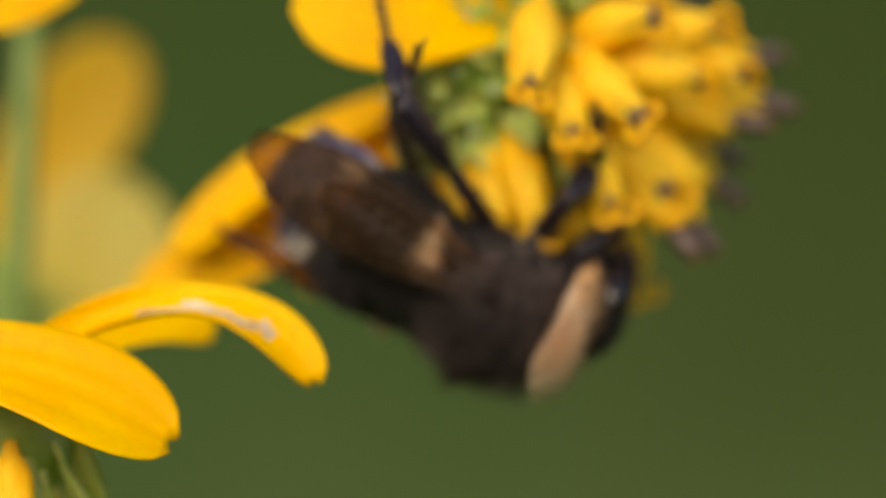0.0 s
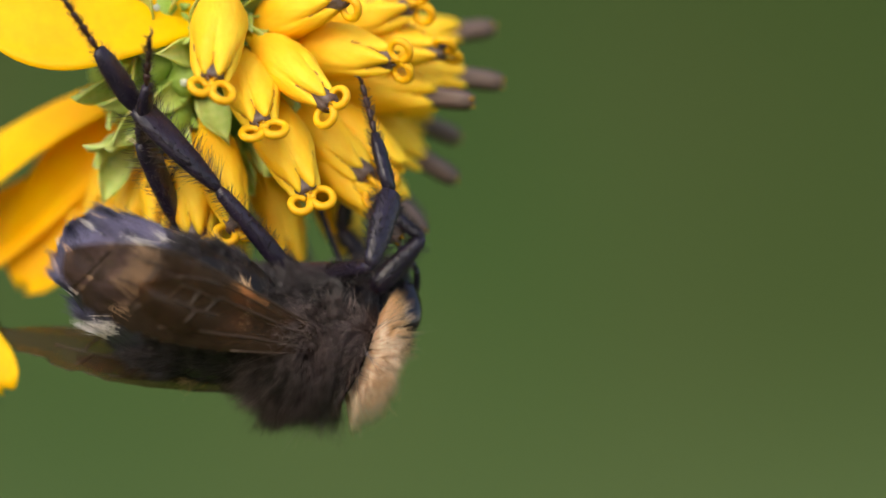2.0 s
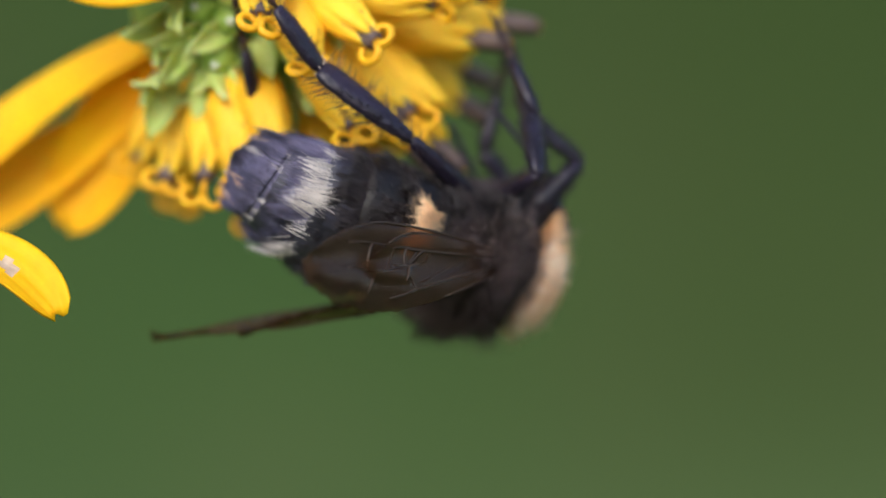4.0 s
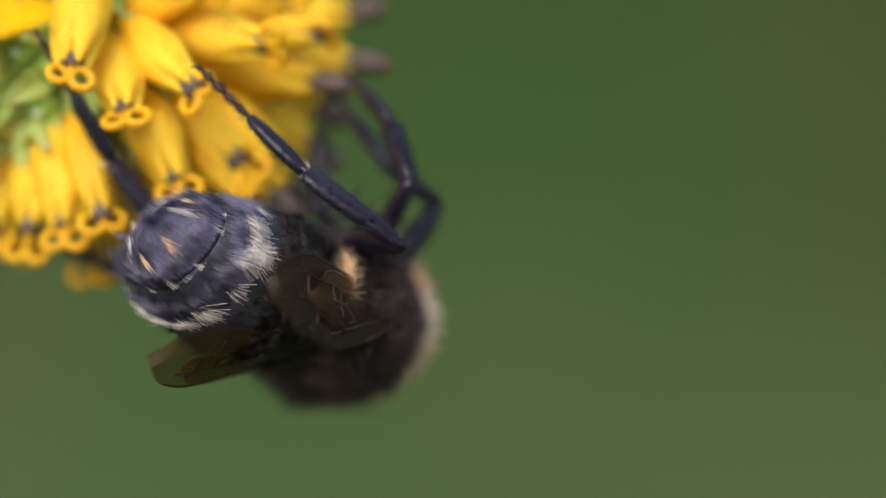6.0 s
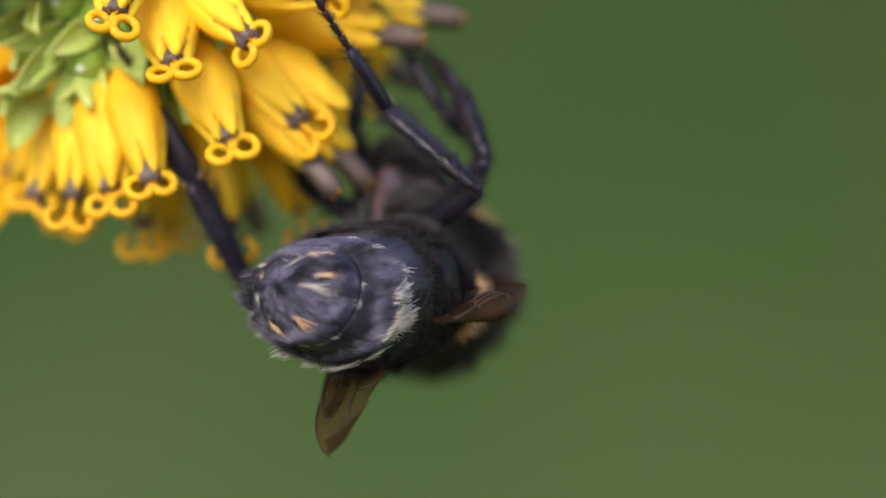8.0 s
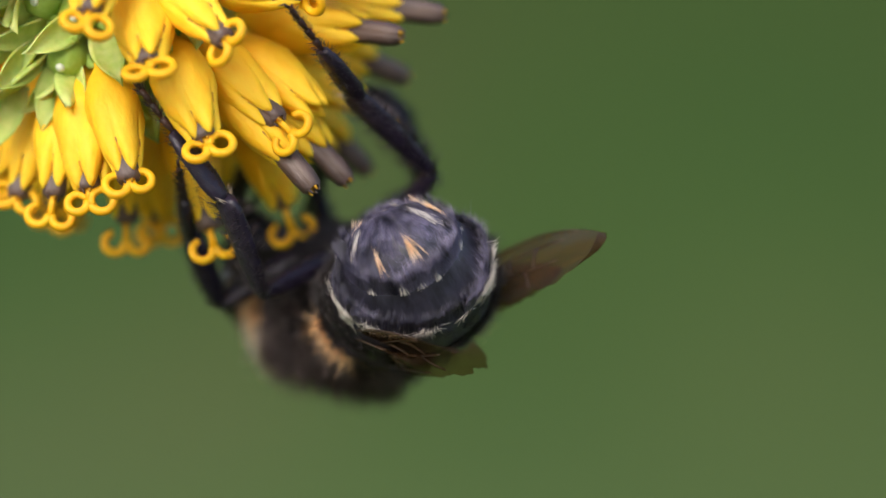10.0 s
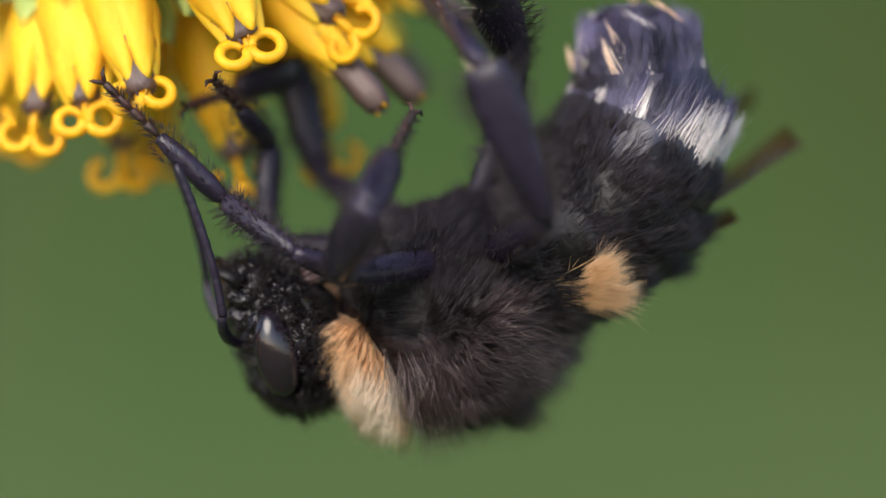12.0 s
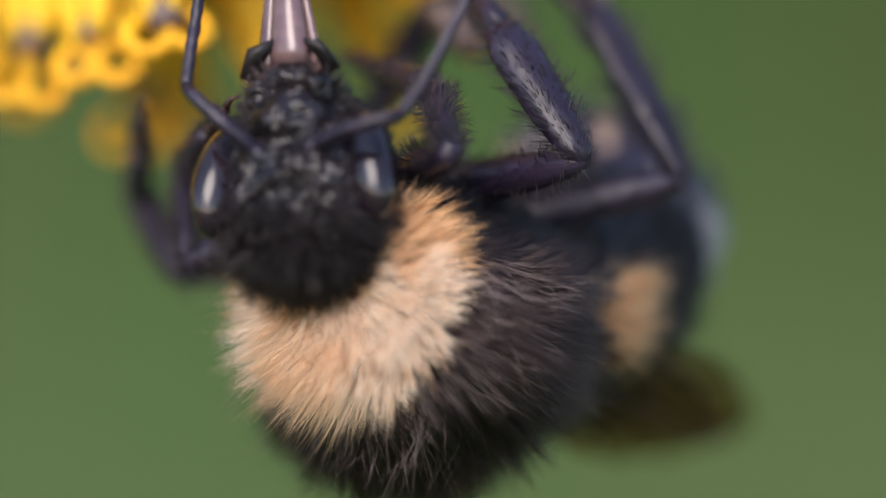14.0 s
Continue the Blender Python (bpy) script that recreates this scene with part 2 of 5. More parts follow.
class Geo:
    """Collects vertices and faces of one mesh."""

    def __init__(self):
        self.v, self.f, self.k = [], [], []

    def grid(self, rows, closed=True, cap0=False, cap1=False, slot=0):
        base, n = len(self.v), len(rows[0])
        for r in rows:
            self.v += [tuple(p) for p in r]
        for i in range(len(rows) - 1):
            for j in range(n if closed else n - 1):
                a, b = base + i * n + j, base + i * n + (j + 1) % n
                self.f.append((a, b, b + n, a + n))
                self.k.append(slot)
        if cap0:
            self.f.append(tuple(base + j for j in reversed(range(n))))
            self.k.append(slot)
        if cap1:
            o = base + (len(rows) - 1) * n
            self.f.append(tuple(o + j for j in range(n)))
            self.k.append(slot)
        return self

    def tube(self, pts, radii, n=8, flat=1.0, side=None, slot=0):
        """A round or flattened tube along points."""
        rows = []
        pts = [Vector(p) for p in pts]
        ref = Vector(side) if side else Vector((0.13, 0.31, 0.94))
        for i, p in enumerate(pts):
            d = (pts[min(i + 1, len(pts) - 1)] - pts[max(i - 1, 0)]).normalized()
            a = d.cross(ref)
            if a.length < 1e-4:
                a = d.cross(Vector((1, 0, 0.2)))
            a.normalize()
            b = a.cross(d)
            rows.append([p + (a * math.cos(q) + b * math.sin(q) * flat) * radii[i]
                         for q in (2 * math.pi * j / n for j in range(n))])
        return self.grid(rows, True, True, True, slot)

    def ball(self, c, r, nu=12, nv=8, slot=0):
        rows = []
        for i in range(nv + 1):
            th = math.pi * min(max(i / nv, 0.01), 0.99)
            rows.append([(c[0] + r[0] * math.cos(th), c[1] + r[1] * math.sin(th) * math.cos(2 * math.pi * j / nu),
                          c[2] + r[2] * math.sin(th) * math.sin(2 * math.pi * j / nu)) for j in range(nu)])
        return self.grid(rows, True, True, True, slot)

    def mesh(self, name, mat, smooth=True):
        me = mesh_of(name, self.v, self.f, mat, smooth)
        if any(self.k):
            me.polygons.foreach_set("material_index", self.k)
        return me


def bezier(p, n):
    p = [Vector(q) for q in p]
    out = []
    for i in range(n):
        t = i / (n - 1)
        s = 1 - t
        out.append(p[0] * s ** 3 + p[1] * 3 * s * s * t + p[2] * 3 * s * t * t + p[3] * t ** 3)
    return out


def hair_arrays(roots, dirs, length, radius, rng, bend=0.25):
    """Tapered three-sided hairs: returns vertices (n, 7, 3) and faces."""
    n = len(roots)
    dirs = dirs / np.linalg.norm(dirs, axis=1)[:, None]
    ref = rng.normal(size=(n, 3))
    a = np.cross(dirs, ref)
    a /= np.linalg.norm(a, axis=1)[:, None] + 1e-9
    b = np.cross(dirs, a)
    length = np.broadcast_to(length, (n,))[:, None]
    droop = a * (rng.normal(size=(n, 1)) * bend)
    mid = roots + (dirs + droop * 0.3) * length * 0.5
    tip = roots + (dirs + droop) * length
    v = np.zeros((n, 7, 3))
    for k in range(3):
        q = 2 * math.pi * k / 3
        o = a * math.cos(q) + b * math.sin(q)
        v[:, k] = roots + o * radius
        v[:, 3 + k] = mid + o * radius * 0.75
    v[:, 6] = tip
    f4, f3 = [], []
    for k in range(3):
        k2 = (k + 1) % 3
        f4.append((k, k2, 3 + k2, 3 + k))
        f3.append((3 + k, 3 + k2, 6))
    return v, f4, f3


def tufted(p, d, length, count, pull, seed):
    """Hairs leaning together into tufts: new directions and lengths."""
    rng = np.random.default_rng(seed)
    d = d / np.linalg.norm(d, axis=1)[:, None]
    length = np.broadcast_to(length, (len(p),))
    pick = rng.choice(len(p), min(count, len(p)), replace=False)
    tips = p[pick] + d[pick] * (length[pick] * rng.uniform(0.9, 1.35, len(pick)))[:, None]
    near = np.zeros(len(p), int)
    for s in range(0, len(p), 2000):
        near[s:s + 2000] = ((p[s:s + 2000, None, :] - p[pick][None, :, :]) ** 2).sum(2).argmin(1)
    k = pull * rng.uniform(0.4, 1.0, len(p))[:, None]
    end = (p + d * length[:, None]) * (1 - k) + tips[near] * k
    v = end - p
    n = np.linalg.norm(v, axis=1)
    return v / n[:, None], n


def fur_mesh(name, roots, dirs, length, mat, seed, radius=0.016, bend=0.25):
    rng = np.random.default_rng(seed)
    v, f4, f3 = hair_arrays(roots, dirs, length, radius, rng, bend)
    n = len(roots)
    base = (np.arange(n) * 7)[:, None]
    q = np.concatenate([base + np.array(f)[None, :] for f in f4])
    t = np.concatenate([base + np.array(f)[None, :] for f in f3])
    me = bpy.data.meshes.new(name)
    me.from_pydata((v.reshape(-1, 3) * MM).tolist(), [], q.tolist() + t.tolist())
    me.materials.append(mat)
    me.shade_smooth()
    return me


def fur_on(radii, count, seed, keep=None, centre=(0, 0, 0)):
    """Random roots and normals on an ellipsoid."""
    rng = np.random.default_rng(seed)
    u = rng.normal(size=(count, 3))
    u /= np.linalg.norm(u, axis=1)[:, None]
    r = np.array(radii)
    p, nrm = u * r, u / r
    nrm /= np.linalg.norm(nrm, axis=1)[:, None]
    if keep is not None:
        k = keep(u)
        p, nrm, u = p[k], nrm[k], u[k]
    return p + np.array(centre), nrm, u


def clump(p, strength, scale, seed):
    """A smooth vector field that gathers hairs into tufts."""
    rng = np.random.default_rng(seed)
    out = np.zeros_like(p)
    for k in range(6):
        w = rng.normal(size=(3, 3)) * scale
        out += np.sin(p @ w + rng.uniform(0, 6.28, 3)) * strength / 2.4
    return out


# ---- ground and distance ----
def ground_and_backdrop():
    far = 400.0
    me = bpy.data.meshes.new("ground")
    n = 24
    xs = [far * (abs(k / n) ** 3) * (1 if k >= 0 else -1) for k in range(-n, n + 1)]
    vs = [(x, y, 0.03 * math.sin(x * 0.7) * math.cos(y * 0.6)) for y in xs for x in xs]
    w = len(xs)
    me.from_pydata(vs, [], [(j * w + i, j * w + i + 1, (j + 1) * w + i + 1, (j + 1) * w + i) for j in range(w - 1) for i in range(w - 1)])
    me.materials.append(meadow_material("meadow_ground", [(0.05, 0.09, 0.02), (0.08, 0.12, 0.03), (0.10, 0.10, 0.04)], 0.8))
    me.shade_smooth()
    g = new("ground", me)
    tagged(g, "soft green meadow ground far below the flowers", "ground", kind="structure")
    # a bank of foliage far behind, wholly out of focus
    vs, fs = [], []
    nu, nv = 40, 24
    for j in range(nv + 1):
        for i in range(nu + 1):
            a = radians(-60 + 120 * i / nu)
            r = 6.0 + 0.8 * (j / nv) ** 2
            z = -0.2 + 5.2 * j / nv
            k = 0.10 * math.sin(3.1 * a * 4 + j * 0.5)
            vs.append(((r + k) * math.sin(a), (r + k) * math.cos(a), z))
    for j in range(nv):
        for i in range(nu):
            a = j * (nu + 1) + i
            fs.append((a, a + nu + 1, a + nu + 2, a + 1))
    bm = bpy.data.meshes.new("backdrop")
    bm.from_pydata(vs, [], fs)
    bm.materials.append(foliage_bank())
    bm.shade_smooth()
    tagged(new("backdrop", bm), "blurred bank of green foliage far behind the flowers", "backdrop", kind="structure")


ground_and_backdrop()


# ---- flowers ----
def petal_mesh(name, spine, face, width, cup=0.25, ripple=0.04, seed=0, mat=None, notch=0.10, roll=0.0, patch=None, thick=0.13):
    """A ray petal along a spine: blunt notched tip, narrowed base, lengthwise veins, real thickness."""
    rnd = random.Random(seed)
    n, w = 30, 20
    pts = bezier(spine, n)
    ph = [rnd.uniform(0, 6.28) for _ in range(4)]
    grid, normals = [], []
    for i, p in enumerate(pts):
        t = i / (n - 1)
        d = (pts[min(i + 1, n - 1)] - pts[max(i - 1, 0)]).normalized()
        nz = Vector(face)
        nz = (nz - d * nz.dot(d)).normalized()
        nz = Matrix.Rotation(roll * t, 3, d) @ nz
        sd = d.cross(nz)
        half = width / 2 * (0.30 + 0.70 * math.sin(min(t * 1.25, 1) * math.pi / 2)) * math.sqrt(max(0.02, 1 - max(0, (t - 0.62) / 0.385) ** 2.4))
        row, nr = [], []
        for j in range(w):
            s = -1 + 2 * j / (w - 1)
            lift = cup * (s * s - 0.3) * half + ripple * math.sin(7 * t + ph[0] + 2.2 * s) * (0.3 + abs(s)) \
                + 0.035 * math.cos(s * 13 + ph[1]) * (1 - 0.5 * t)
            pull = -notch * width * (math.cos(s * 4.6) * 0.5 + 0.5) * max(0, (t - 0.9) / 0.1) ** 2 * (1 if abs(s) < 0.7 else 0.2)
            row.append(p + sd * s * half + nz * lift + d * pull)
            nr.append(nz)
        grid.append(row)
        normals.append(nr)
    rows = []
    for i in range(n):
        edge = 0.25 if i == n - 1 else 1.0
        front = [grid[i][j] + normals[i][j] * thick / 2 * edge * (0.35 if j in (0, w - 1) else 1) for j in range(w)]
        back = [grid[i][j] - normals[i][j] * thick / 2 * edge * (0.35 if j in (0, w - 1) else 1) for j in reversed(range(w))]
        rows.append(front + back)
    g = Geo().grid(rows, True, True, True)
    me = g.mesh(name, [mat or YELLOW, WITHERED])
    if patch:
        lo, hi, a, b = patch
        for f in me.polygons:
            i, j = f.index // (2 * w), f.index % (2 * w)
            j = j if j < w else 2 * w - 1 - j
            t, s = i / n, j / w
            wob = 0.08 * math.sin(t * 23) + 0.05 * math.sin(t * 51 + 1)
            if lo < t < hi and a + wob < s < b + wob:
                f.material_index = 1
    return me


def corolla_mesh(seed):
    """Tubular corolla along +Z, mouth at z = 0: swollen throat, five blunt lobes with browned seams between them."""
    rnd = random.Random(seed)
    n = 90
    prof = [(-3.1, 0.22), (-2.7, 0.30), (-2.4, 0.48), (-2.1, 0.61), (-1.75, 0.68), (-1.4, 0.70), (-1.05, 0.68), (-0.7, 0.63), (-0.4, 0.57), (-0.15, 0.49), (0.08, 0.40), (0.2, 0.31)]
    rows = []
    bulge = rnd.uniform(0.93, 1.10)
    ph = [rnd.uniform(0, 6.28) for _ in range(4)]
    size = [rnd.uniform(0.7, 1.25) for _ in range(5)]
    for z, r in prof:
        t = (z + 3.1) / 3.3
        row = []
        for j in range(n):
            a = 2 * math.pi * j / n
            lobe = abs(math.cos(2.5 * a))
            own = size[int((a / (2 * math.pi) * 5 + 0.5) % 5)]
            open_t = max(0, t - 0.5) / 0.5
            groove = 0.10 * open_t * own * lobe ** 0.6 - 0.10 * open_t - 0.07 * open_t * (lobe < 0.12)
            lump = 0.030 * math.sin(a * 2 + ph[0] + z * 1.7) + 0.022 * math.sin(a * 5 + ph[1] - z * 3.1) + 0.016 * math.sin(z * 6 + ph[2] + a)
            rr = r * bulge * (1 + groove) + lump * min(1, t * 2)
            zz = z + 0.42 * own * (lobe - 0.6) * max(0, (t - 0.62) / 0.38) ** 1.5
            row.append((rr * math.cos(a), rr * math.sin(a) * 0.94, zz))
        rows.append(row)
    inner = [[(p[0] * 0.82, p[1] * 0.82, p[2] - 0.05) for p in rows[-1]], [(p[0] * 0.7, p[1] * 0.7, -0.6) for p in rows[-1]]]
    g = Geo().grid(rows + inner, True, True, True)
    start = [rnd.randint(7, 9) for _ in range(5)]
    for i in range(7, len(prof) - 1):
        for j in range(n):
            a = (j + 0.5) / n
            if abs(math.cos(5 * math.pi * a)) < 0.088 and i >= start[int(a * 5) % 5] and rnd.random() < 0.8:
                g.k[i * n + j] = 1
    return g.mesh("floret", [FLORET, SEAM])


def anther_mesh(long):
    n = 40
    top = 0.30 + 1.0 * long
    rows = []
    for z, r in [(-0.7, 0.25), (0.0, 0.27), (top * 0.7, 0.265), (top * 0.93, 0.23), (top, 0.16)]:
        rows.append([(r * (1 + 0.14 * abs(math.cos(2.5 * a)) ** 0.6) * math.cos(a), r * (1 + 0.14 * abs(math.cos(2.5 * a)) ** 0.6) * math.sin(a), z)
                     for a in (2 * math.pi * j / n for j in range(n))])
    g = Geo().grid(rows, True, True, False)
    g.grid([rows[-1], [(x * 0.5, y * 0.5, top - 0.10) for x, y, z in rows[-1]]], True, False, True, slot=1)
    for k in range(5):
        a = 2 * math.pi * k / 5
        g.tube([(0.17 * math.cos(a), 0.17 * math.sin(a), top - 0.08), (0.12 * math.cos(a), 0.12 * math.sin(a), top + 0.10)], [0.05, 0.02], 5, slot=k % 2)
    return g.mesh("anther_tube", [ANTHER, POLLEN])


def style_mesh(seed, reach, open_curl):
    """Forked style whose two branches curl outward into rings."""
    rnd = random.Random(seed)
    g = Geo()
    g.tube([(0, 0, 0.0), (0, 0, reach * 0.6), (0, 0, reach)], [0.09, 0.085, 0.10], 8)
    for sgn in (1, -1):
        rad = rnd.uniform(0.25, 0.30)
        turn = open_curl * rnd.uniform(0.92, 1.08)
        pts, rr = [], []
        for i in range(19):
            t = i / 18
            a = -math.pi / 2 + turn * t * 2 * math.pi
            r = rad * (1 - 0.10 * t)
            pts.append((sgn * (0.03 + rad + r * math.cos(a + math.pi / 2 + math.pi)), 0.10 * t * sgn * 0.6, reach + 0.02 + r * math.sin(a + math.pi / 2)))
            rr.append(0.122 * (1 - 0.25 * t))
        g.tube(pts, rr, 8, side=(0, 1, 0))
    return g.mesh("style", LOOP)


COROLLAS = [corolla_mesh(k) for k in range(4)]
ANTHERS = [anther_mesh(v) for v in (0.05, 0.2, 1.0)]
STYLES = [style_mesh(k, r, c) for k, (r, c) in enumerate([(0.55, 0.96), (0.50, 0.90), (0.62, 1.0), (0.95, 0.72)])]


def aim(p, d, roll=0.0):
    """A pose at p (millimetres) whose z axis points along d."""
    q = Vector(d).normalized().to_track_quat("Z", "Y").to_matrix().to_4x4()
    return Matrix.Translation(Vector(p) * MM) @ q @ Matrix.Rotation(roll, 4, "Z")


def floret(head, mouth, d, roll, seed, kind):
    """kind: 'ring' shows curled stigmas, 'tube' a long dark anther tube."""
    fl = part("floret", COROLLAS[seed % 4], head, m=aim(mouth, d, roll))
    if kind == "tube":
        part("anther_tube", ANTHERS[2], fl, "long dark brown anther tube with yellow tip")
    else:
        part("anther_tube", ANTHERS[seed % 2], fl)
        part("style", STYLES[seed % 4] if kind == "ring" else STYLES[3], fl, "yellow style with two curled ends")
    return fl


def bract_mesh(seed, length=1.7, width=0.9):
    """A pointed papery bract along +Z, hollowed, with thickness."""
    rnd = random.Random(seed)
    rows = []
    n = 9
    bendk = rnd.uniform(0.15, 0.5)
    for i in range(10):
        t = i / 9
        half = width / 2 * (0.6 + 0.55 * math.sin(t * 2.2)) * (1 - t ** 3) + 0.02
        f, b = [], []
        for j in range(n):
            s = -1 + 2 * j / (n - 1)
            y = 0.22 * s * s * width - bendk * t * t * length
            f.append((s * half, y + 0.04, t * length))
            b.append((s * half, y - 0.04, t * length))
        rows.append(f + b[::-1])
    return Geo().grid(rows, True, True, True).mesh("bract", CHAFF)


BRACTS = [bract_mesh(k, 1.15 + 0.2 * k, 0.62 + 0.08 * k) for k in range(4)]


BRACTS_LONG = [bract_mesh(10 + k, 2.2 + 0.35 * k, 0.62 + 0.07 * k) for k in range(4)]


def bud_mesh():
    g = Geo()
    n = 15
    rows = []
    for z, r in [(-1.0, 0.3), (-0.4, 0.45), (0.0, 0.5), (0.25, 0.42), (0.4, 0.24), (0.46, 0.08)]:
        rows.append([(r * (1 + 0.06 * math.cos(5 * a)) * math.cos(a), r * (1 + 0.06 * math.cos(5 * a)) * math.sin(a), z) for a in (2 * math.pi * j / n for j in range(n))])
    g.grid(rows, True, True, True)
    for k in range(5):
        a = 2 * math.pi * k / 5
        g.tube([(0.4 * math.cos(a), 0.4 * math.sin(a), -0.2), (0.62 * math.cos(a), 0.62 * math.sin(a), 0.05), (0.85 * math.cos(a), 0.85 * math.sin(a), 0.1)], [0.16, 0.12, 0.02], 6, 0.4)
    return g.mesh("bud", BUD)


BUD_ME = bud_mesh()
PEARL_ME = Geo().ball((0, 0, 0.46), (0.12, 0.12, 0.10), 8, 6).mesh("bud_tip", PEARL)


def receptacle_mesh(r):
    return Geo().ball((0, 0, 0), (r, r, r), 24, 14).mesh("receptacle", GREEN)


# mouth of each floret (millimetres from the head's centre), way it points, kind
MAIN = [
    ((1.25, -6.7, -2.1), (0.34, -1.9, -1.5), "ring", 0.2), ((2.85, -6.5, -1.5), (1.5, -1.5, -1.4), "ring", 0.5),
    ((0.0, -7.4, -0.9), (-0.45, -1.6, -1.9), "ring", 0.1), ((3.95, -4.5, -3.3), (1.75, -1.2, -1.55), "ring", 0.4),
    ((2.45, -5.7, -3.8), (0.95, -1.3, -2.0), "ring", 0.0), ((0.62, -5.2, -4.6), (0.40, -1.2, -2.2), "ring", 0.05),
    ((-0.35, -4.4, -4.9), (0.1, -0.9, -2.3), "ring", 0.3), ((-1.2, -3.6, -4.9), (-0.3, -0.8, -2.3), "ring", 0.2),
    ((4.6, -5.2, -0.45), (2.1, -1.3, -0.5), "ring", 0.9), ((6.0, -3.7, -0.1), (2.2, -1.1, -0.25), "ring", 1.5),
    ((6.0, -2.9, -1.35), (2.3, -0.9, -0.45), "tube", 0.0), ((6.95, -1.4, -0.75), (2.4, -0.4, -0.3), "tube", 0.0),
    ((6.95, 0.5, 0.55), (2.4, 0.1, 0.2), "tube", 0.0), ((4.3, -4.4, -4.3), (1.5, -0.9, -1.9), "tube", 0.0),
    ((5.0, -3.1, -4.1), (1.6, -0.4, -1.7), "tube", 0.0), ((5.0, -3.7, -3.2), (1.8, -0.9, -1.3), "none", 0.0),
    ((4.1, -0.4, -5.3), (0.9, -0.1, -2.3), "long", 0.1), ((2.35, -2.6, -5.7), (0.6, -0.5, -2.4), "long", 0.0),
    ((0.9, 1.0, -5.6), (0.2, 0.3, -2.4), "ring", 0.1), ((0.3, -1.0, -5.5), (0.1, -0.2, -2.4), "ring", 0.2),
    ((5.2, -3.9, 0.95), (2.1, -1.2, 0.45), "ring", 0.7), ((3.2, -5.8, 1.0), (1.5, -1.7, 0.5), "ring", 0.4),
    ((6.1, 0.9, -1.9), (2.2, 0.3, -0.9), "tube", 0.0), ((5.9, -0.8, -2.9), (2.0, -0.2, -1.2), "tube", 0.3),
    ((5.4, 1.4, -3.8), (1.8, 0.4, -1.7), "tube", 0.0), ((-2.1, -2.4, -4.9), (-0.8, -0.7, -2.2), "ring", 0.3),
    ((-1.6, 0.5, -5.2), (-0.6, 0.2, -2.4), "ring", 0.5), ((2.7, 2.6, -5.0), (0.9, 0.9, -2.1), "tube", 0.0),
    ((-2.8, -0.8, -4.4), (-1.2, -0.2, -2.0), "ring", 0.2),
]


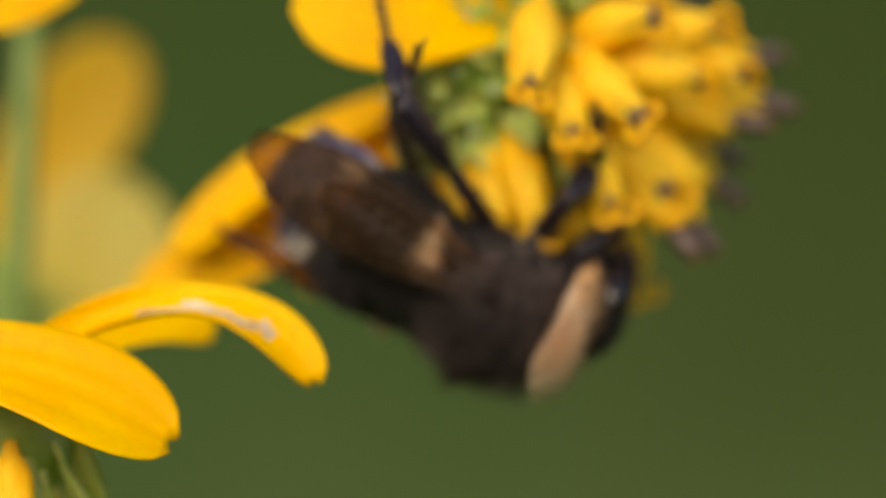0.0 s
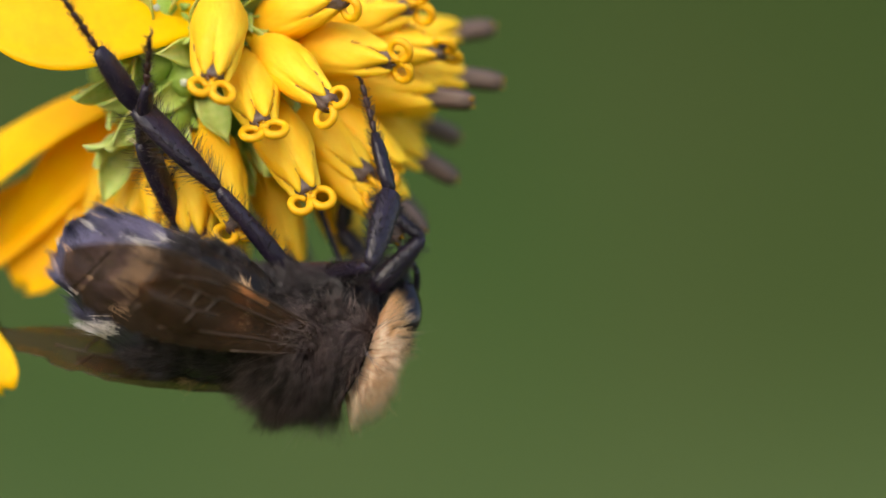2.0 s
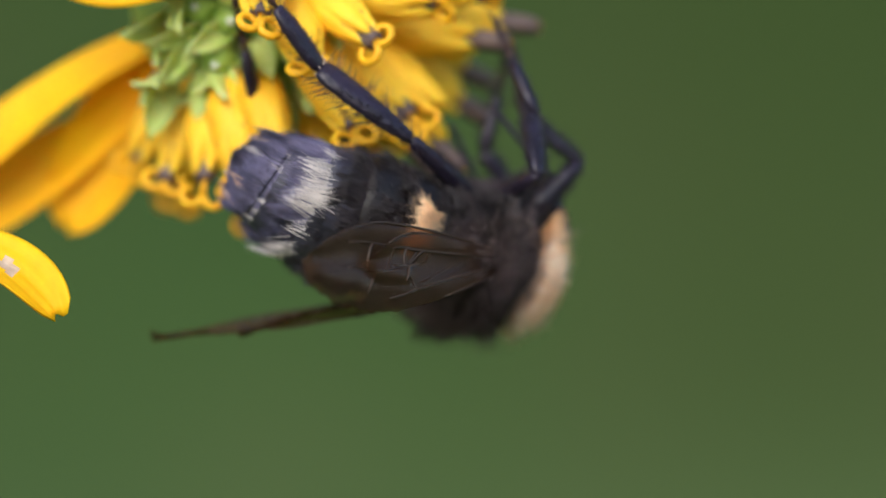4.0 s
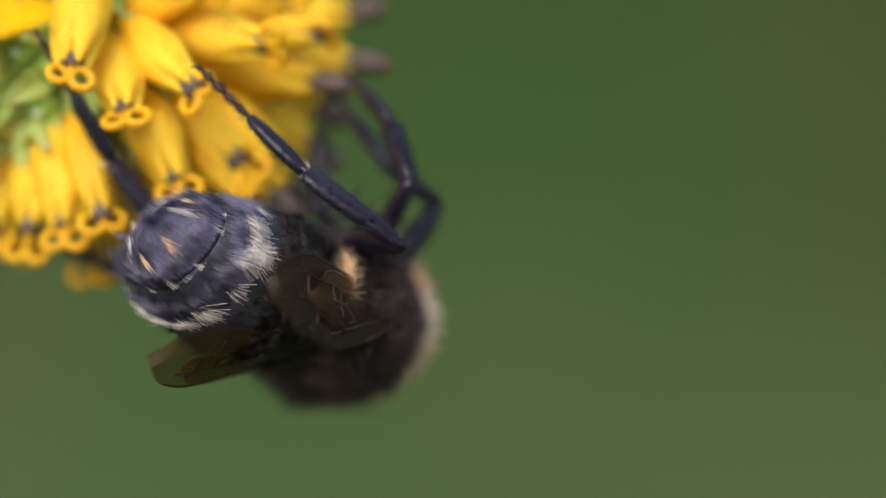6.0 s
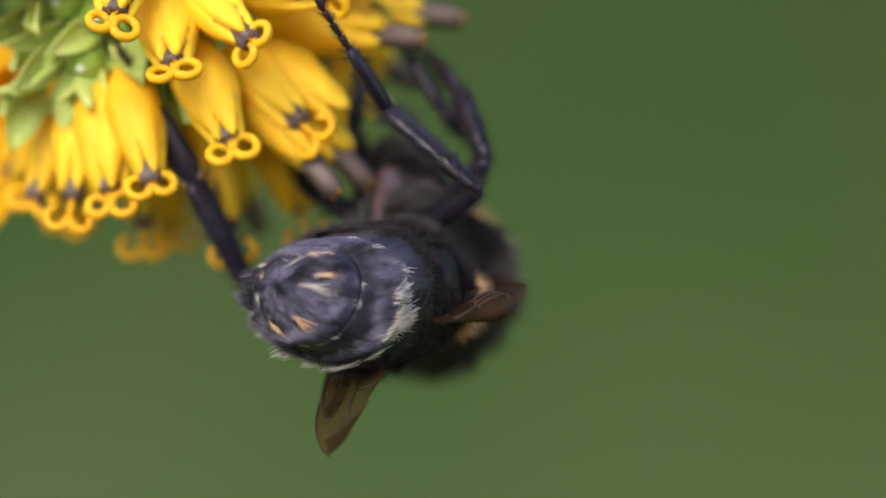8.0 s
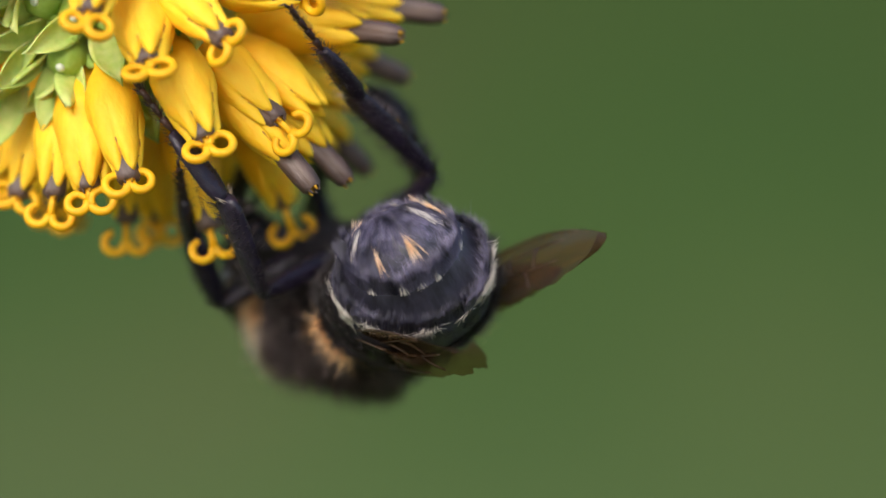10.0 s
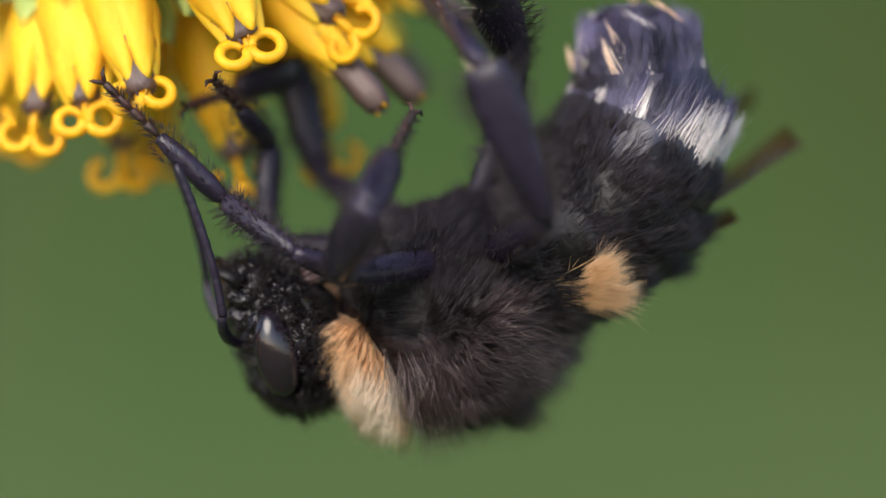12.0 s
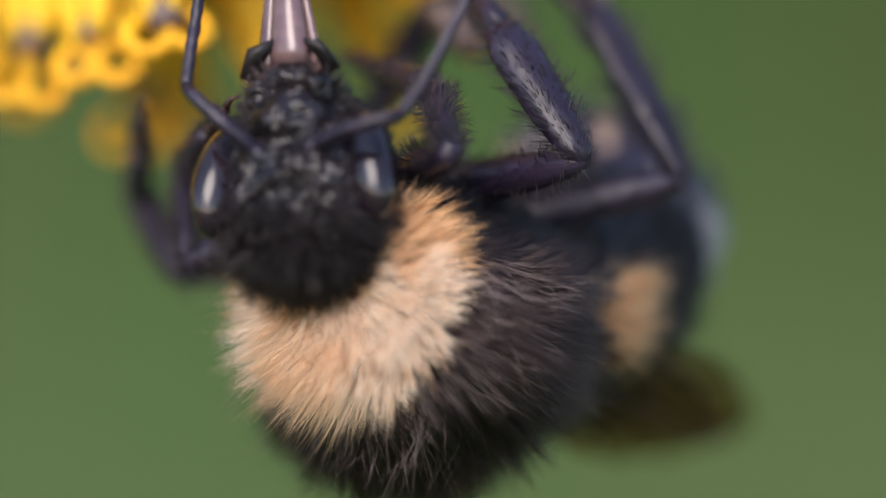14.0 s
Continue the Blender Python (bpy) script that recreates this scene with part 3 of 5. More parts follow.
def main_head():
    head = tagged(new("flower"), "round yellow flower head of many curled florets, with broad yellow petals", "flower")
    head.matrix_basis = Matrix.Translation(HEAD)
    part("receptacle", receptacle_mesh(3.1), head, "green round core of the flower head")
    rnd = random.Random(4)
    used = []
    for k, (m, d, kind, roll) in enumerate(MAIN):
        d = Vector(d).normalized()
        d = (d + 0.05 * Vector((rnd.uniform(-1, 1), rnd.uniform(-1, 1), rnd.uniform(-1, 1)))).normalized()
        # curled ends lie across the view from the front
        side = d.cross(Vector((0, 1, 0))).normalized()
        fr = d.to_track_quat("Z", "Y").to_matrix()
        a = math.atan2(side.dot(fr.col[1]), side.dot(fr.col[0])) + (roll - 0.3) * 0.9
        if kind == "none":
            part("floret", COROLLAS[k % 4], head, m=aim(m, d, a))
        else:
            floret(head, m, d, a, k, kind)
        used.append(Vector(m).normalized())
    # the rest of the globe, above and behind
    gold = math.pi * (3 - math.sqrt(5))
    for i in range(90):
        z = 1 - 2 * (i + 0.5) / 90
        r = math.sqrt(1 - z * z)
        d = Vector((r * math.cos(gold * i), r * math.sin(gold * i), z))
        if d.x < -0.55 or (d.y < -0.30 and d.x < 0.45 and d.z > -0.55) or any(d.angle(u) < 0.40 for u in used):
            continue
        used.append(d)
        floret(head, d * 6.2, d + Vector((0, 0, -0.15)), rnd.uniform(0, 6), i, "tube" if d.x > 0.5 else "ring")
    # unopened buds and pale bracts at the centre
    for i in range(58):
        x, z = rnd.uniform(-2.4, 1.1), rnd.uniform(-2.7, 2.3)
        if i < 7:
            x, z = [(0.66, 0.62), (-0.15, 0.15), (-0.55, -0.95), (0.25, 1.6), (-1.2, 0.8), (-1.4, -0.6), (-0.9, -2.0)][i]
        y = -math.sqrt(max(0.5, 4.4 ** 2 - x * x - z * z))
        d = Vector((x * 1.3, y, z * 1.3)).normalized()
        if i < 7:
            b = part("bud", BUD_ME, head, "green unopened bud", aim((x, y, z), d, i))
            part("bud_tip", PEARL_ME, b)
        out = Vector((x - 0.0, -1.6, z - 0.2)).normalized()
        part("bract", BRACTS[i % 4], head, "pale green pointed bract" if i == 0 else "", aim((x * 1.1, y * 0.92, z * 1.1), out + 0.25 * Vector((rnd.uniform(-1, 1), 0, rnd.uniform(-1, 1))), rnd.uniform(0, 6.28)))
    for i in range(24):
        a = 2 * math.pi * i / 24
        x, z = 1.2 * math.cos(a) - 0.2, 1.5 * math.sin(a) - 0.2
        rr = rnd.uniform(1.0, 1.9)
        p = Vector((x * rr, 0, z * rr))
        p.y = -math.sqrt(max(0.6, 4.6 ** 2 - p.x ** 2 - p.z ** 2))
        d = Vector((p.x + 0.2, -1.3, p.z - 0.1))
        part("bract", BRACTS[i % 4], head, m=aim(p * 0.9, d, rnd.uniform(-0.6, 0.6) + a))
    for me in (
        petal_mesh("petal", [(1.4, -2.6, 1.6), (-1.0, -4.6, 1.75), (-3.4, -5.3, 1.5), (-6.2, -4.9, 0.95)], (0.05, -1, 0.25), 4.7, 0.16, 0.06, 1, notch=0.03),
        petal_mesh("petal", [(-1.6, 0.6, -1.0), (-4.2, 0.6, -1.6), (-6.2, 1.0, -3.5), (-8.6, 1.2, -5.8)], (-0.35, -0.8, 0.45), 1.9, 0.2, 0.08, 2, roll=0.25),
        petal_mesh("petal", [(-1.6, 0.9, -2.0), (-4.0, 1.6, -4.0), (-6.6, 2.2, -5.7), (-9.6, 2.4, -7.0)], (-0.2, -0.9, 0.3), 2.2, 0.2, 0.08, 3),
        petal_mesh("petal", [(-0.9, 0.4, -0.8), (-2.2, 0.6, -1.8), (-3.5, 1.2, -4.0), (-4.9, 1.8, -6.6)], (-0.35, -0.9, 0.1), 2.7, 0.5, 0.10, 4),
        petal_mesh("petal", [(-1.0, 2.0, 1.0), (-3.0, 3.2, 2.6), (-5.0, 4.0, 3.6), (-8.0, 4.5, 4.0)], (-0.2, -0.7, 0.6), 3.4, 0.2, 0.08, 5),
        petal_mesh("petal", [(0.5, 2.5, 1.8), (1.0, 3.6, 4.2), (1.4, 4.0, 6.2), (1.8, 4.0, 9.0)], (0, -0.9, 0.4), 3.4, 0.2, 0.08, 6),
    ):
        part("petal", me, head)
    return head


def second_head():
    """The lower flower: petals on top, pale hanging florets below."""
    c = Vector((-13.3, -7.3, -11.0))
    head = tagged(new("flower"), "drooping yellow flower head with one withered curled petal", "flower")
    head.matrix_basis = Matrix.Translation(HEAD + c * MM) @ Matrix.Scale(0.93, 4)
    part("receptacle", receptacle_mesh(2.3), head, "green round core of the flower head")
    rnd = random.Random(9)
    for me in (
        petal_mesh("petal", [(-4.5, -2.0, 2.0), (-1.0, -4.0, 2.7), (2.0, -4.6, 2.0), (4.7, -4.2, 0.25)], (0.15, -0.75, 0.65), 3.7, 0.22, 0.08, 11, notch=0.05),
        petal_mesh("petal", [(0.6, 0.2, 2.4), (4.0, -1.2, 4.6), (7.0, -1.6, 4.7), (8.6, -1.9, 2.0)], (-0.2, -0.8, 0.55), 1.9, 0.5, 0.14, 12, patch=(0.28, 0.76, 0.42, 0.66), roll=-0.5),
        petal_mesh("petal", [(0.6, 1.5, 1.8), (3.0, 2.8, 3.2), (4.6, 3.6, 3.7), (6.2, 4.2, 3.3)], (0, -0.8, 0.6), 1.6, 0.25, 0.08, 13),
        petal_mesh("petal", [(-1.2, -1.0, 2.2), (-3.0, -3.0, 3.5), (-4.2, -4.4, 4.4), (-5.0, -5.2, 5.0)], (0.2, -0.5, 0.9), 3.0, 0.2, 0.08, 14),
    ):
        part("petal", me, head)
    for i in range(110):
        a, b = rnd.uniform(0, 6.28), rnd.uniform(0.35, 1.6)
        d = Vector((math.cos(a) * math.sin(b), math.sin(a) * math.sin(b), -math.cos(b) * 0.9 + 0.15)).normalized()
        p = d * 2.2
        if i < 11:
            floret(head, d * 4.9, d + Vector((0, 0, -0.8)), rnd.uniform(0, 6), i, "ring")
        else:
            part("bract", BRACTS_LONG[i % 4], head, "pale green pointed bract" if i == 11 else "", aim(p, d * 0.55 + Vector((0, 0, -1.5)), math.pi / 2 - a))
    return head


def third_head():
    """A flower well behind, its petals standing up, one of them pale."""
    c = Vector((-13.3, 22.0, -8.1))
    head = tagged(new("flower"), "yellow flower behind the others with one pale petal", "flower")
    head.matrix_basis = Matrix.Translation(HEAD + c * MM) @ Matrix.Scale(0.895, 4)
    part("receptacle", receptacle_mesh(2.6), head, "green round core of the flower head")
    for me, lab in (
        (petal_mesh("petal", [(-0.4, 0, 1.9), (0.4, -0.5, 4.4), (2.2, -0.5, 7.4), (4.5, 0, 10.4)], (0.1, -1, 0), 4.4, 0.15, 0.08, 21, SHADEDYELLOW, notch=0.0), ""),
        (petal_mesh("petal", [(1.2, -0.5, -0.4), (2.1, -1.6, 1.2), (3.8, -1.8, 3.2), (5.6, -1.4, 4.8)], (0.0, -1, 0.1), 5.6, 0.12, 0.06, 22, PALE, notch=0.0), "pale cream yellow petal"),
        (petal_mesh("petal", [(-1.0, 0.4, 1.4), (-2.5, 0.6, 4.0), (-4.0, 0.4, 6.4), (-5.5, 0.2, 8.0)], (-0.1, -1, 0), 4.4, 0.15, 0.08, 23, SHADEDYELLOW, notch=0.0), ""),
    ):
        part("petal", me, head, lab)
    rnd = random.Random(31)
    for i in range(40):
        a, b = rnd.uniform(0, 6.28), rnd.uniform(0.2, 1.9)
        d = Vector((math.cos(a) * math.sin(b), -abs(math.cos(b)) - 0.1, math.sin(a) * math.sin(b) * 0.9)).normalized()
        part("bract", BRACTS[i % 4], head, "green pointed bract" if i == 0 else "", aim(d * 2.4, d, a))
    return head


def plant_stem(name, pts, r0, r1, label):
    c = bezier(pts, 40)
    rows = Geo()
    rows.tube([p for p in c], [r0 + (r1 - r0) * i / 39 for i in range(40)], 12)
    ob = part(name, rows.mesh(name, STEM))
    ob.matrix_basis = Matrix.Translation(HEAD)
    tagged(ob, label, "stem")
    rng = np.random.default_rng(3)
    k = rng.integers(0, 39, 500)
    P = np.array([list(p) for p in c])
    a = rng.uniform(0, 6.28, 500)
    nrm = np.stack([np.cos(a), np.sin(a), np.zeros(500)], 1)
    rad = r0 + (r1 - r0) * k / 39
    f = part("down", fur_mesh("down", P[k] + nrm * rad[:, None] * 0.95, nrm, 0.25, STEM, 5, 0.012), ob)
    tagged(f, "fine pale stem hairs", kind="stuff")
    return ob


main_head()
second_head()
third_head()
plant_stem("plant_stem", [(-19, 10, -1200), (-16, 10, -500), (-12.3, 10, -90), (-12.8, 9, 6)], 2.2, 0.36, "pale green upright plant stem with fine hairs")
plant_stem("flower_stalk", [(-12.7, 9.5, 2.5), (-11, 9, 13), (-2.5, 9, 14), (-0.6, 2.5, 1.6)], 0.45, 0.6, "pale green arching stalk of the round flower head")
plant_stem("flower_stalk", [(-19, 10, -700), (-20, 2, -60), (-22, -5, -6), (-14.8, -7.1, -9.9)], 1.2, 0.6, "pale green stalk of the drooping flower")
plant_stem("flower_stalk", [(-26, 50, -1200), (-24, 44, -300), (-12.9, 30, -60), (-13.3, 24.0, -9.2)], 1.8, 0.6, "green stalk of the flower behind")


def corner_flower():
    head = tagged(new("flower"), "yellow flower head whose petal hangs beside the stem", "flower")
    head.matrix_basis = Matrix.Translation(HEAD + Vector((-12.6, 7.0, 7.6)) * MM)
    part("receptacle", receptacle_mesh(2.0), head, "green round core of the flower head")
    part("petal", petal_mesh("petal", [(0.5, -1, -0.3), (2.0, -4.5, -2.6), (0.6, -6.6, -5.2), (-2.2, -7.4, -7.4)], (0.1, -1, 0.2), 3.2, 0.2, 0.05, 41), head)
    part("petal", petal_mesh("petal", [(0.5, -1, 0.2), (2.6, -2.5, 0.8), (5, -3.5, 1.2), (7.5, -4, 1.0)], (0, -0.8, 0.5), 3.2, 0.2, 0.05, 42), head)
    part("petal", petal_mesh("petal", [(-0.5, -1, 0.2), (-2.6, -2.5, 0.8), (-5, -3.5, 1.2), (-7.5, -4, 0.6)], (0, -0.8, 0.5), 3.2, 0.2, 0.05, 43), head)
    rnd = random.Random(7)
    for i in range(14):
        a = rnd.uniform(0, 6.28)
        d = Vector((math.cos(a) * 0.8, math.sin(a) * 0.8, 1.0)).normalized()
        floret(head, d * 5.0, d, a, i, "ring")


corner_flower()


# ---- the bumblebee: +X forward, +Y to its left, +Z its back; millimetres ----
SEG_LEN = [0.80, 1.08, 1.13, 1.06, 0.94, 0.90]
SEG_RAD = [1.0, 1.70, 1.98, 2.02, 1.84, 1.42, 0.25]


def thorax(bee):
    g = Geo().ball((0, 0, 0), (1.87, 1.70, 1.62), 28, 18)
    th = part("thorax", g.mesh("thorax", SHELL), bee, "black thorax covered in dense fur")
    r = (1.85, 1.68, 1.60)

    def collar(u):
        return (u[:, 0] > 0.70 - 0.17 * np.clip(u[:, 2], 0, 1) + 0.22 * np.clip(0.1 - u[:, 2], 0, 1)) & (u[:, 2] > -0.36) & (u[:, 0] < 0.985)

    p, n, u = fur_on(r, 56000, 11, lambda u: ~collar(u))
    d = n * 0.72 + np.array([-0.85, 0, 0.0]) + clump(p, 0.62, 1.5, 3)
    ln = (0.98 + 0.28 * np.clip(u[:, 2], -0.3, 1)) * np.random.default_rng(1).uniform(0.55, 1.25, len(p))
    d, ln = tufted(p, d, ln, 1200, 0.6, 15)
    under = u[:, 2] < -0.12
    f = part("black_fur", fur_mesh("black_fur", p[~under], d[~under], ln[~under], BLACKFUR, 12, 0.0068, 0.14), th, "dense black hair")
    tagged(f, kind="stuff")
    f = part("belly_fur", fur_mesh("belly_fur", p[under], d[under], ln[under] * 0.8, SLEEK, 17, 0.0075, 0.16), th, "glossy black belly hair")
    tagged(f, kind="stuff")
    p, n, u = fur_on(r, 2600, 18, lambda u: ~collar(u) & (u[:, 2] > -0.1))
    d = n * 0.95 + np.array([-0.55, 0, 0.0]) + clump(p, 0.4, 2.4, 19)
    f = part("guard_hair", fur_mesh("guard_hair", p, d, np.random.default_rng(20).uniform(1.05, 1.6, len(p)), GUARD, 21, 0.0065, 0.3), th, "long fine brown-grey hair")
    tagged(f, kind="stuff")
    p, n, u = fur_on(r, 52000, 13, collar)
    away = np.stack([-0.22 + 1.1 * np.clip(u[:, 0] - 0.6, 0, 1), u[:, 1] * 0.55, 0.45 * np.clip(u[:, 2] + 0.25, -0.2, 1)], 1)
    d = n * 0.62 + away + clump(p, 0.34, 1.7, 5)
    ln = (1.02 + 0.22 * np.clip(u[:, 2], 0, 1)) * np.random.default_rng(2).uniform(0.6, 1.2, len(p))
    d, ln = tufted(p, d, ln * 0.94, 620, 0.45, 16)
    low = u[:, 2] + 0.12 * np.sin(u[:, 1] * 19) < 0.10
    f = part("collar_fur", fur_mesh("collar_fur", p[~low], d[~low], ln[~low], BUFF, 14, 0.0085, 0.1), th, "pale buff collar of hair")
    tagged(f, kind="stuff")
    f = part("collar_side_fur", fur_mesh("collar_side_fur", p[low], d[low], ln[low], TAN, 15, 0.0085, 0.1), th, "tan hair at the ends of the collar")
    tagged(f, kind="stuff")
    return th


def abdomen_segment(bee, i):
    ln, r0, r1 = SEG_LEN[i] * 1.22, SEG_RAD[i], SEG_RAD[i + 1]
    rows = []
    n = 36
    k = 9
    for a in range(k):
        t = a / (k - 1)
        if i == 5:
            r = r0 * math.sqrt(max(0.02, 1 - t ** 1.7))
        else:
            r = r0 + (r1 - r0) * math.sin(t * math.pi / 2) + 0.05 * math.sin(t * math.pi)
            r *= (0.90 if a == k - 1 else 0.97) if a > k - 3 else 0.98 + 0.02 * min(1, t * 4)
        rows.append([(-ln * t, r * math.cos(q) * 1.06, r * math.sin(q) * (0.70 if math.sin(q) < 0 else 0.92)) for q in (2 * math.pi * j / n for j in range(n))])
    seg = part("abdomen_segment", Geo().grid(rows, True, True, True).mesh("abdomen_segment", PLATE if i > 2 else SHELL), bee, "glossy blue-black abdomen plate" if i in (3, 4, 5) else "black abdomen segment")
    rng = np.random.default_rng(100 + i)

    def slope(t):
        """Rise of the surface towards the tip."""
        if i == 5:
            return np.clip(-r0 * 0.85 * t ** 0.7 / np.sqrt(np.clip(1 - t ** 1.7, 0.05, 1)) / ln, -2.5, 0)
        return (r1 - r0) * math.pi / 2 * np.cos(t * math.pi / 2) / ln

    def band(count, lo, hi, t0, t1, lift, length, mat, name, label, seed, rad=0.014, cl=0.3, bend=0.25):
        """Hairs on the ring between two angles from the back (0) to the belly (180)."""
        rg = np.random.default_rng(seed)
        q = np.radians(rg.uniform(lo, hi, count)) * np.where(rg.random(count) < 0.5, 1, -1)
        t = rg.uniform(t0, t1, count)
        if i == 5:
            r = r0 * np.sqrt(np.clip(1 - t ** 1.7, 0.02, 1))
        else:
            r = r0 + (r1 - r0) * np.sin(t * math.pi / 2)
        y, z = np.sin(q), np.cos(q)
        p = np.stack([-ln * t, r * y * 1.04, r * z * np.where(z < 0, 0.69, 0.90)], 1)
        nr = np.stack([0 * y, y, z], 1)
        d = nr * (lift + slope(t))[:, None] + np.array([-1.0, 0, 0]) + clump(p, cl, 2.6, seed)
        hair = length * rg.uniform(0.6, 1.25, count)
        d, hair = tufted(p, d, hair, max(8, count // (34 if mat is GREYFUR else 22)), 0.7, seed)
        f = part(name, fur_mesh(name, p, d, hair, mat, seed, rad, bend), seg, label)
        tagged(f, kind="stuff")

    def plume(angle, t, count, length, mat, lift, seed, label, name="white_plume", wide=5.0, point=0.45):
        """A small brush of hairs on both sides at one angle from the back."""
        rg = np.random.default_rng(seed)
        side = np.where(rg.random(count) < rg.uniform(0.3, 0.7), 1, -1)
        own = np.where(side > 0, rg.normal(0, 6), rg.normal(0, 6))
        q = np.radians(rg.normal(angle, wide, count) + own) * side
        tt = np.clip(rg.normal(t, 0.11, count) + np.where(side > 0, rg.normal(0, 0.09), rg.normal(0, 0.09)), 0, 0.97)
        r = r0 * np.sqrt(np.clip(1 - tt ** 1.7, 0.02, 1)) if i == 5 else r0 + (r1 - r0) * np.sin(tt * math.pi / 2)
        y, z = np.sin(q), np.cos(q)
        p = np.stack([-ln * tt, r * y * 1.05, r * z * np.where(z < 0, 0.695, 0.91)], 1)
        pull = np.radians(angle + own) * np.sign(y) - q
        up = lift + slope(tt)
        d = np.stack([-1 + 0 * y, y * up + pull * z, z * up - pull * y], 1)
        d /= np.linalg.norm(d, axis=1)[:, None]
        reach = np.zeros(count)
        for sgn in (1, -1):
            k = side == sgn
            if k.any():
                apex = p[k].mean(0) + d[k].mean(0) * length * 1.1
                to = apex - p[k]
                d[k] = d[k] * (1 - point) + point * to / np.linalg.norm(to, axis=1)[:, None]
                reach[k] = np.linalg.norm(to, axis=1) * rg.uniform(0.6, 1.15, k.sum())
        f = part(name, fur_mesh(name, p, d, reach, mat, seed, 0.010, 0.08), seg, label)
        tagged(f, kind="stuff")

    if i == 0:
        band(4200, 0, 180, 0.1, 1.0, 0.35, 0.6, SLEEK, "black_fur", "short black hair", 201, rad=0.009)
    if i == 1:
        band(3600, 0, 180, 0.3, 1.0, 0.22, 0.6, SLEEK, "black_fur", "short black hair", 203, rad=0.009)
        band(3000, 46, 84, -0.12, 0.30, 0.34, 1.0, ORANGE, "orange_fur", "tuft of orange-buff hair", 204, rad=0.010)
        band(900, 0, 40, 0.0, 0.35, 0.3, 0.6, SLEEK, "black_fur", "", 214, rad=0.009)
    if i == 2:
        band(6500, 0, 180, 0.05, 1.0, 0.20, 0.7, SLEEK, "black_fur", "short black hair", 205, rad=0.009)
    if i == 3:
        band(1500, 0, 100, 0.0, 0.40, 0.22, 0.6, SLEEK, "black_fur", "short black hair", 206, rad=0.009)
        for k, (ang, cnt, lg) in enumerate(((10, 60, 0.8), (26, 60, 0.7), (44, 130, 0.9), (56, 170, 1.1), (66, 90, 0.9), (82, 110, 0.9), (99, 36, 0.6), (119, 40, 0.6), (136, 40, 0.5), (160, 20, 0.5))):
            plume(ang, 0.62 + 0.05 * (k % 3), cnt, lg, WHITE, 0.22 if ang < 100 else 0.05, 207 + k, "brush of white hair" if k == 0 else "", wide=7.0 if ang < 100 else 3.0)
    if i == 4:
        for k, (ang, cnt, lg) in enumerate(((9, 30, 0.5), (38, 54, 0.55), (70, 24, 0.5), (97, 40, 0.6), (122, 20, 0.5), (152, 16, 0.5))):
            plume(ang, 0.50 + 0.07 * (k % 4), cnt, lg, WHITE, 0.10 if ang < 60 else 0.03, 240 + k, "", wide=3.0)
    if i >= 3:
        band(4200, 0 if i > 3 else 30, 180, 0.05 if i > 3 else 0.25, 0.98, (-0.01, -0.03, -0.12)[i - 3], (1.15, 0.9, 0.62)[i - 3], GREYFUR, "lying_fur", "fine blue-grey lying hair", 230 + i, rad=0.008, cl=0.08, bend=0.1)
    if i in (3, 4):
        band(2000, 0, 180, 0.72, 1.0, -0.16, 0.85, GREYFUR, "edge_fur", "", 260 + i, rad=0.008, cl=0.08, bend=0.1)
    if i == 5:
        for k, ang in enumerate((20, 62, 104, 140, 172)):
            plume(ang, 0.40 + 0.12 * (k % 3), 44 + 16 * (k % 2), 0.68, BUFF if k % 3 != 1 else WHITE, 0.14, 250 + k, "pale buff hair round the tip" if k == 0 else "", "tip_plume", 4.0, 0.75)
    return seg


def wing_point(spec, t, s):
    """A point of the wing: t from hinge to tip, s from the leading edge to the frayed trailing edge."""
    length, width, seed = spec
    w = width * (0.16 + 0.84 * math.sin(min(1, t * 1.18) ** 0.85 * math.pi / 2)) * math.sqrt(max(0.0, 1 - max(0, (t - 0.52) / 0.481) ** 2.0))
    fray = max(0.0, t - 0.3) * (0.05 * math.sin(41 * t + seed) + 0.04 * math.sin(97 * t + 2 * seed) + 0.05 * abs(math.sin(17 * t + seed)))
    lead = 0.10 * math.sin(t * math.pi) * length * 0.25 - 0.36 * width * max(0, (t - 0.60) / 0.40) ** 2
    z = 0.07 * math.sin(s * 9 + t * 2) * (0.4 + t * 0.6) + 0.10 * math.sin(t * 5 + seed) * s - 0.16 * s * s * (0.3 + t) + 0.03 * math.sin(t * 30 + s * 6) * s * t
    return (-length * t, lead - w * s * (1 - fray * s * s), z)


def wing_mesh(length, width, seed):
    """Membrane behind a straight leading edge, tip rounded, lightly corrugated."""
    nx, ny = 70, 14
    top, bot = [], []
    for i in range(nx):
        t = math.sin(i / (nx - 1) * math.pi / 2)
        r1, r2 = [], []
        for j in range(ny):
            p = wing_point((length, width, seed), t, j / (ny - 1))
            r1.append((p[0], p[1], p[2] + 0.008))
            r2.append((p[0], p[1], p[2] - 0.008))
        top.append(r1 + r2[::-1])
    return Geo().grid(top, True, True, True).mesh("wing", WING), (length, width, seed)


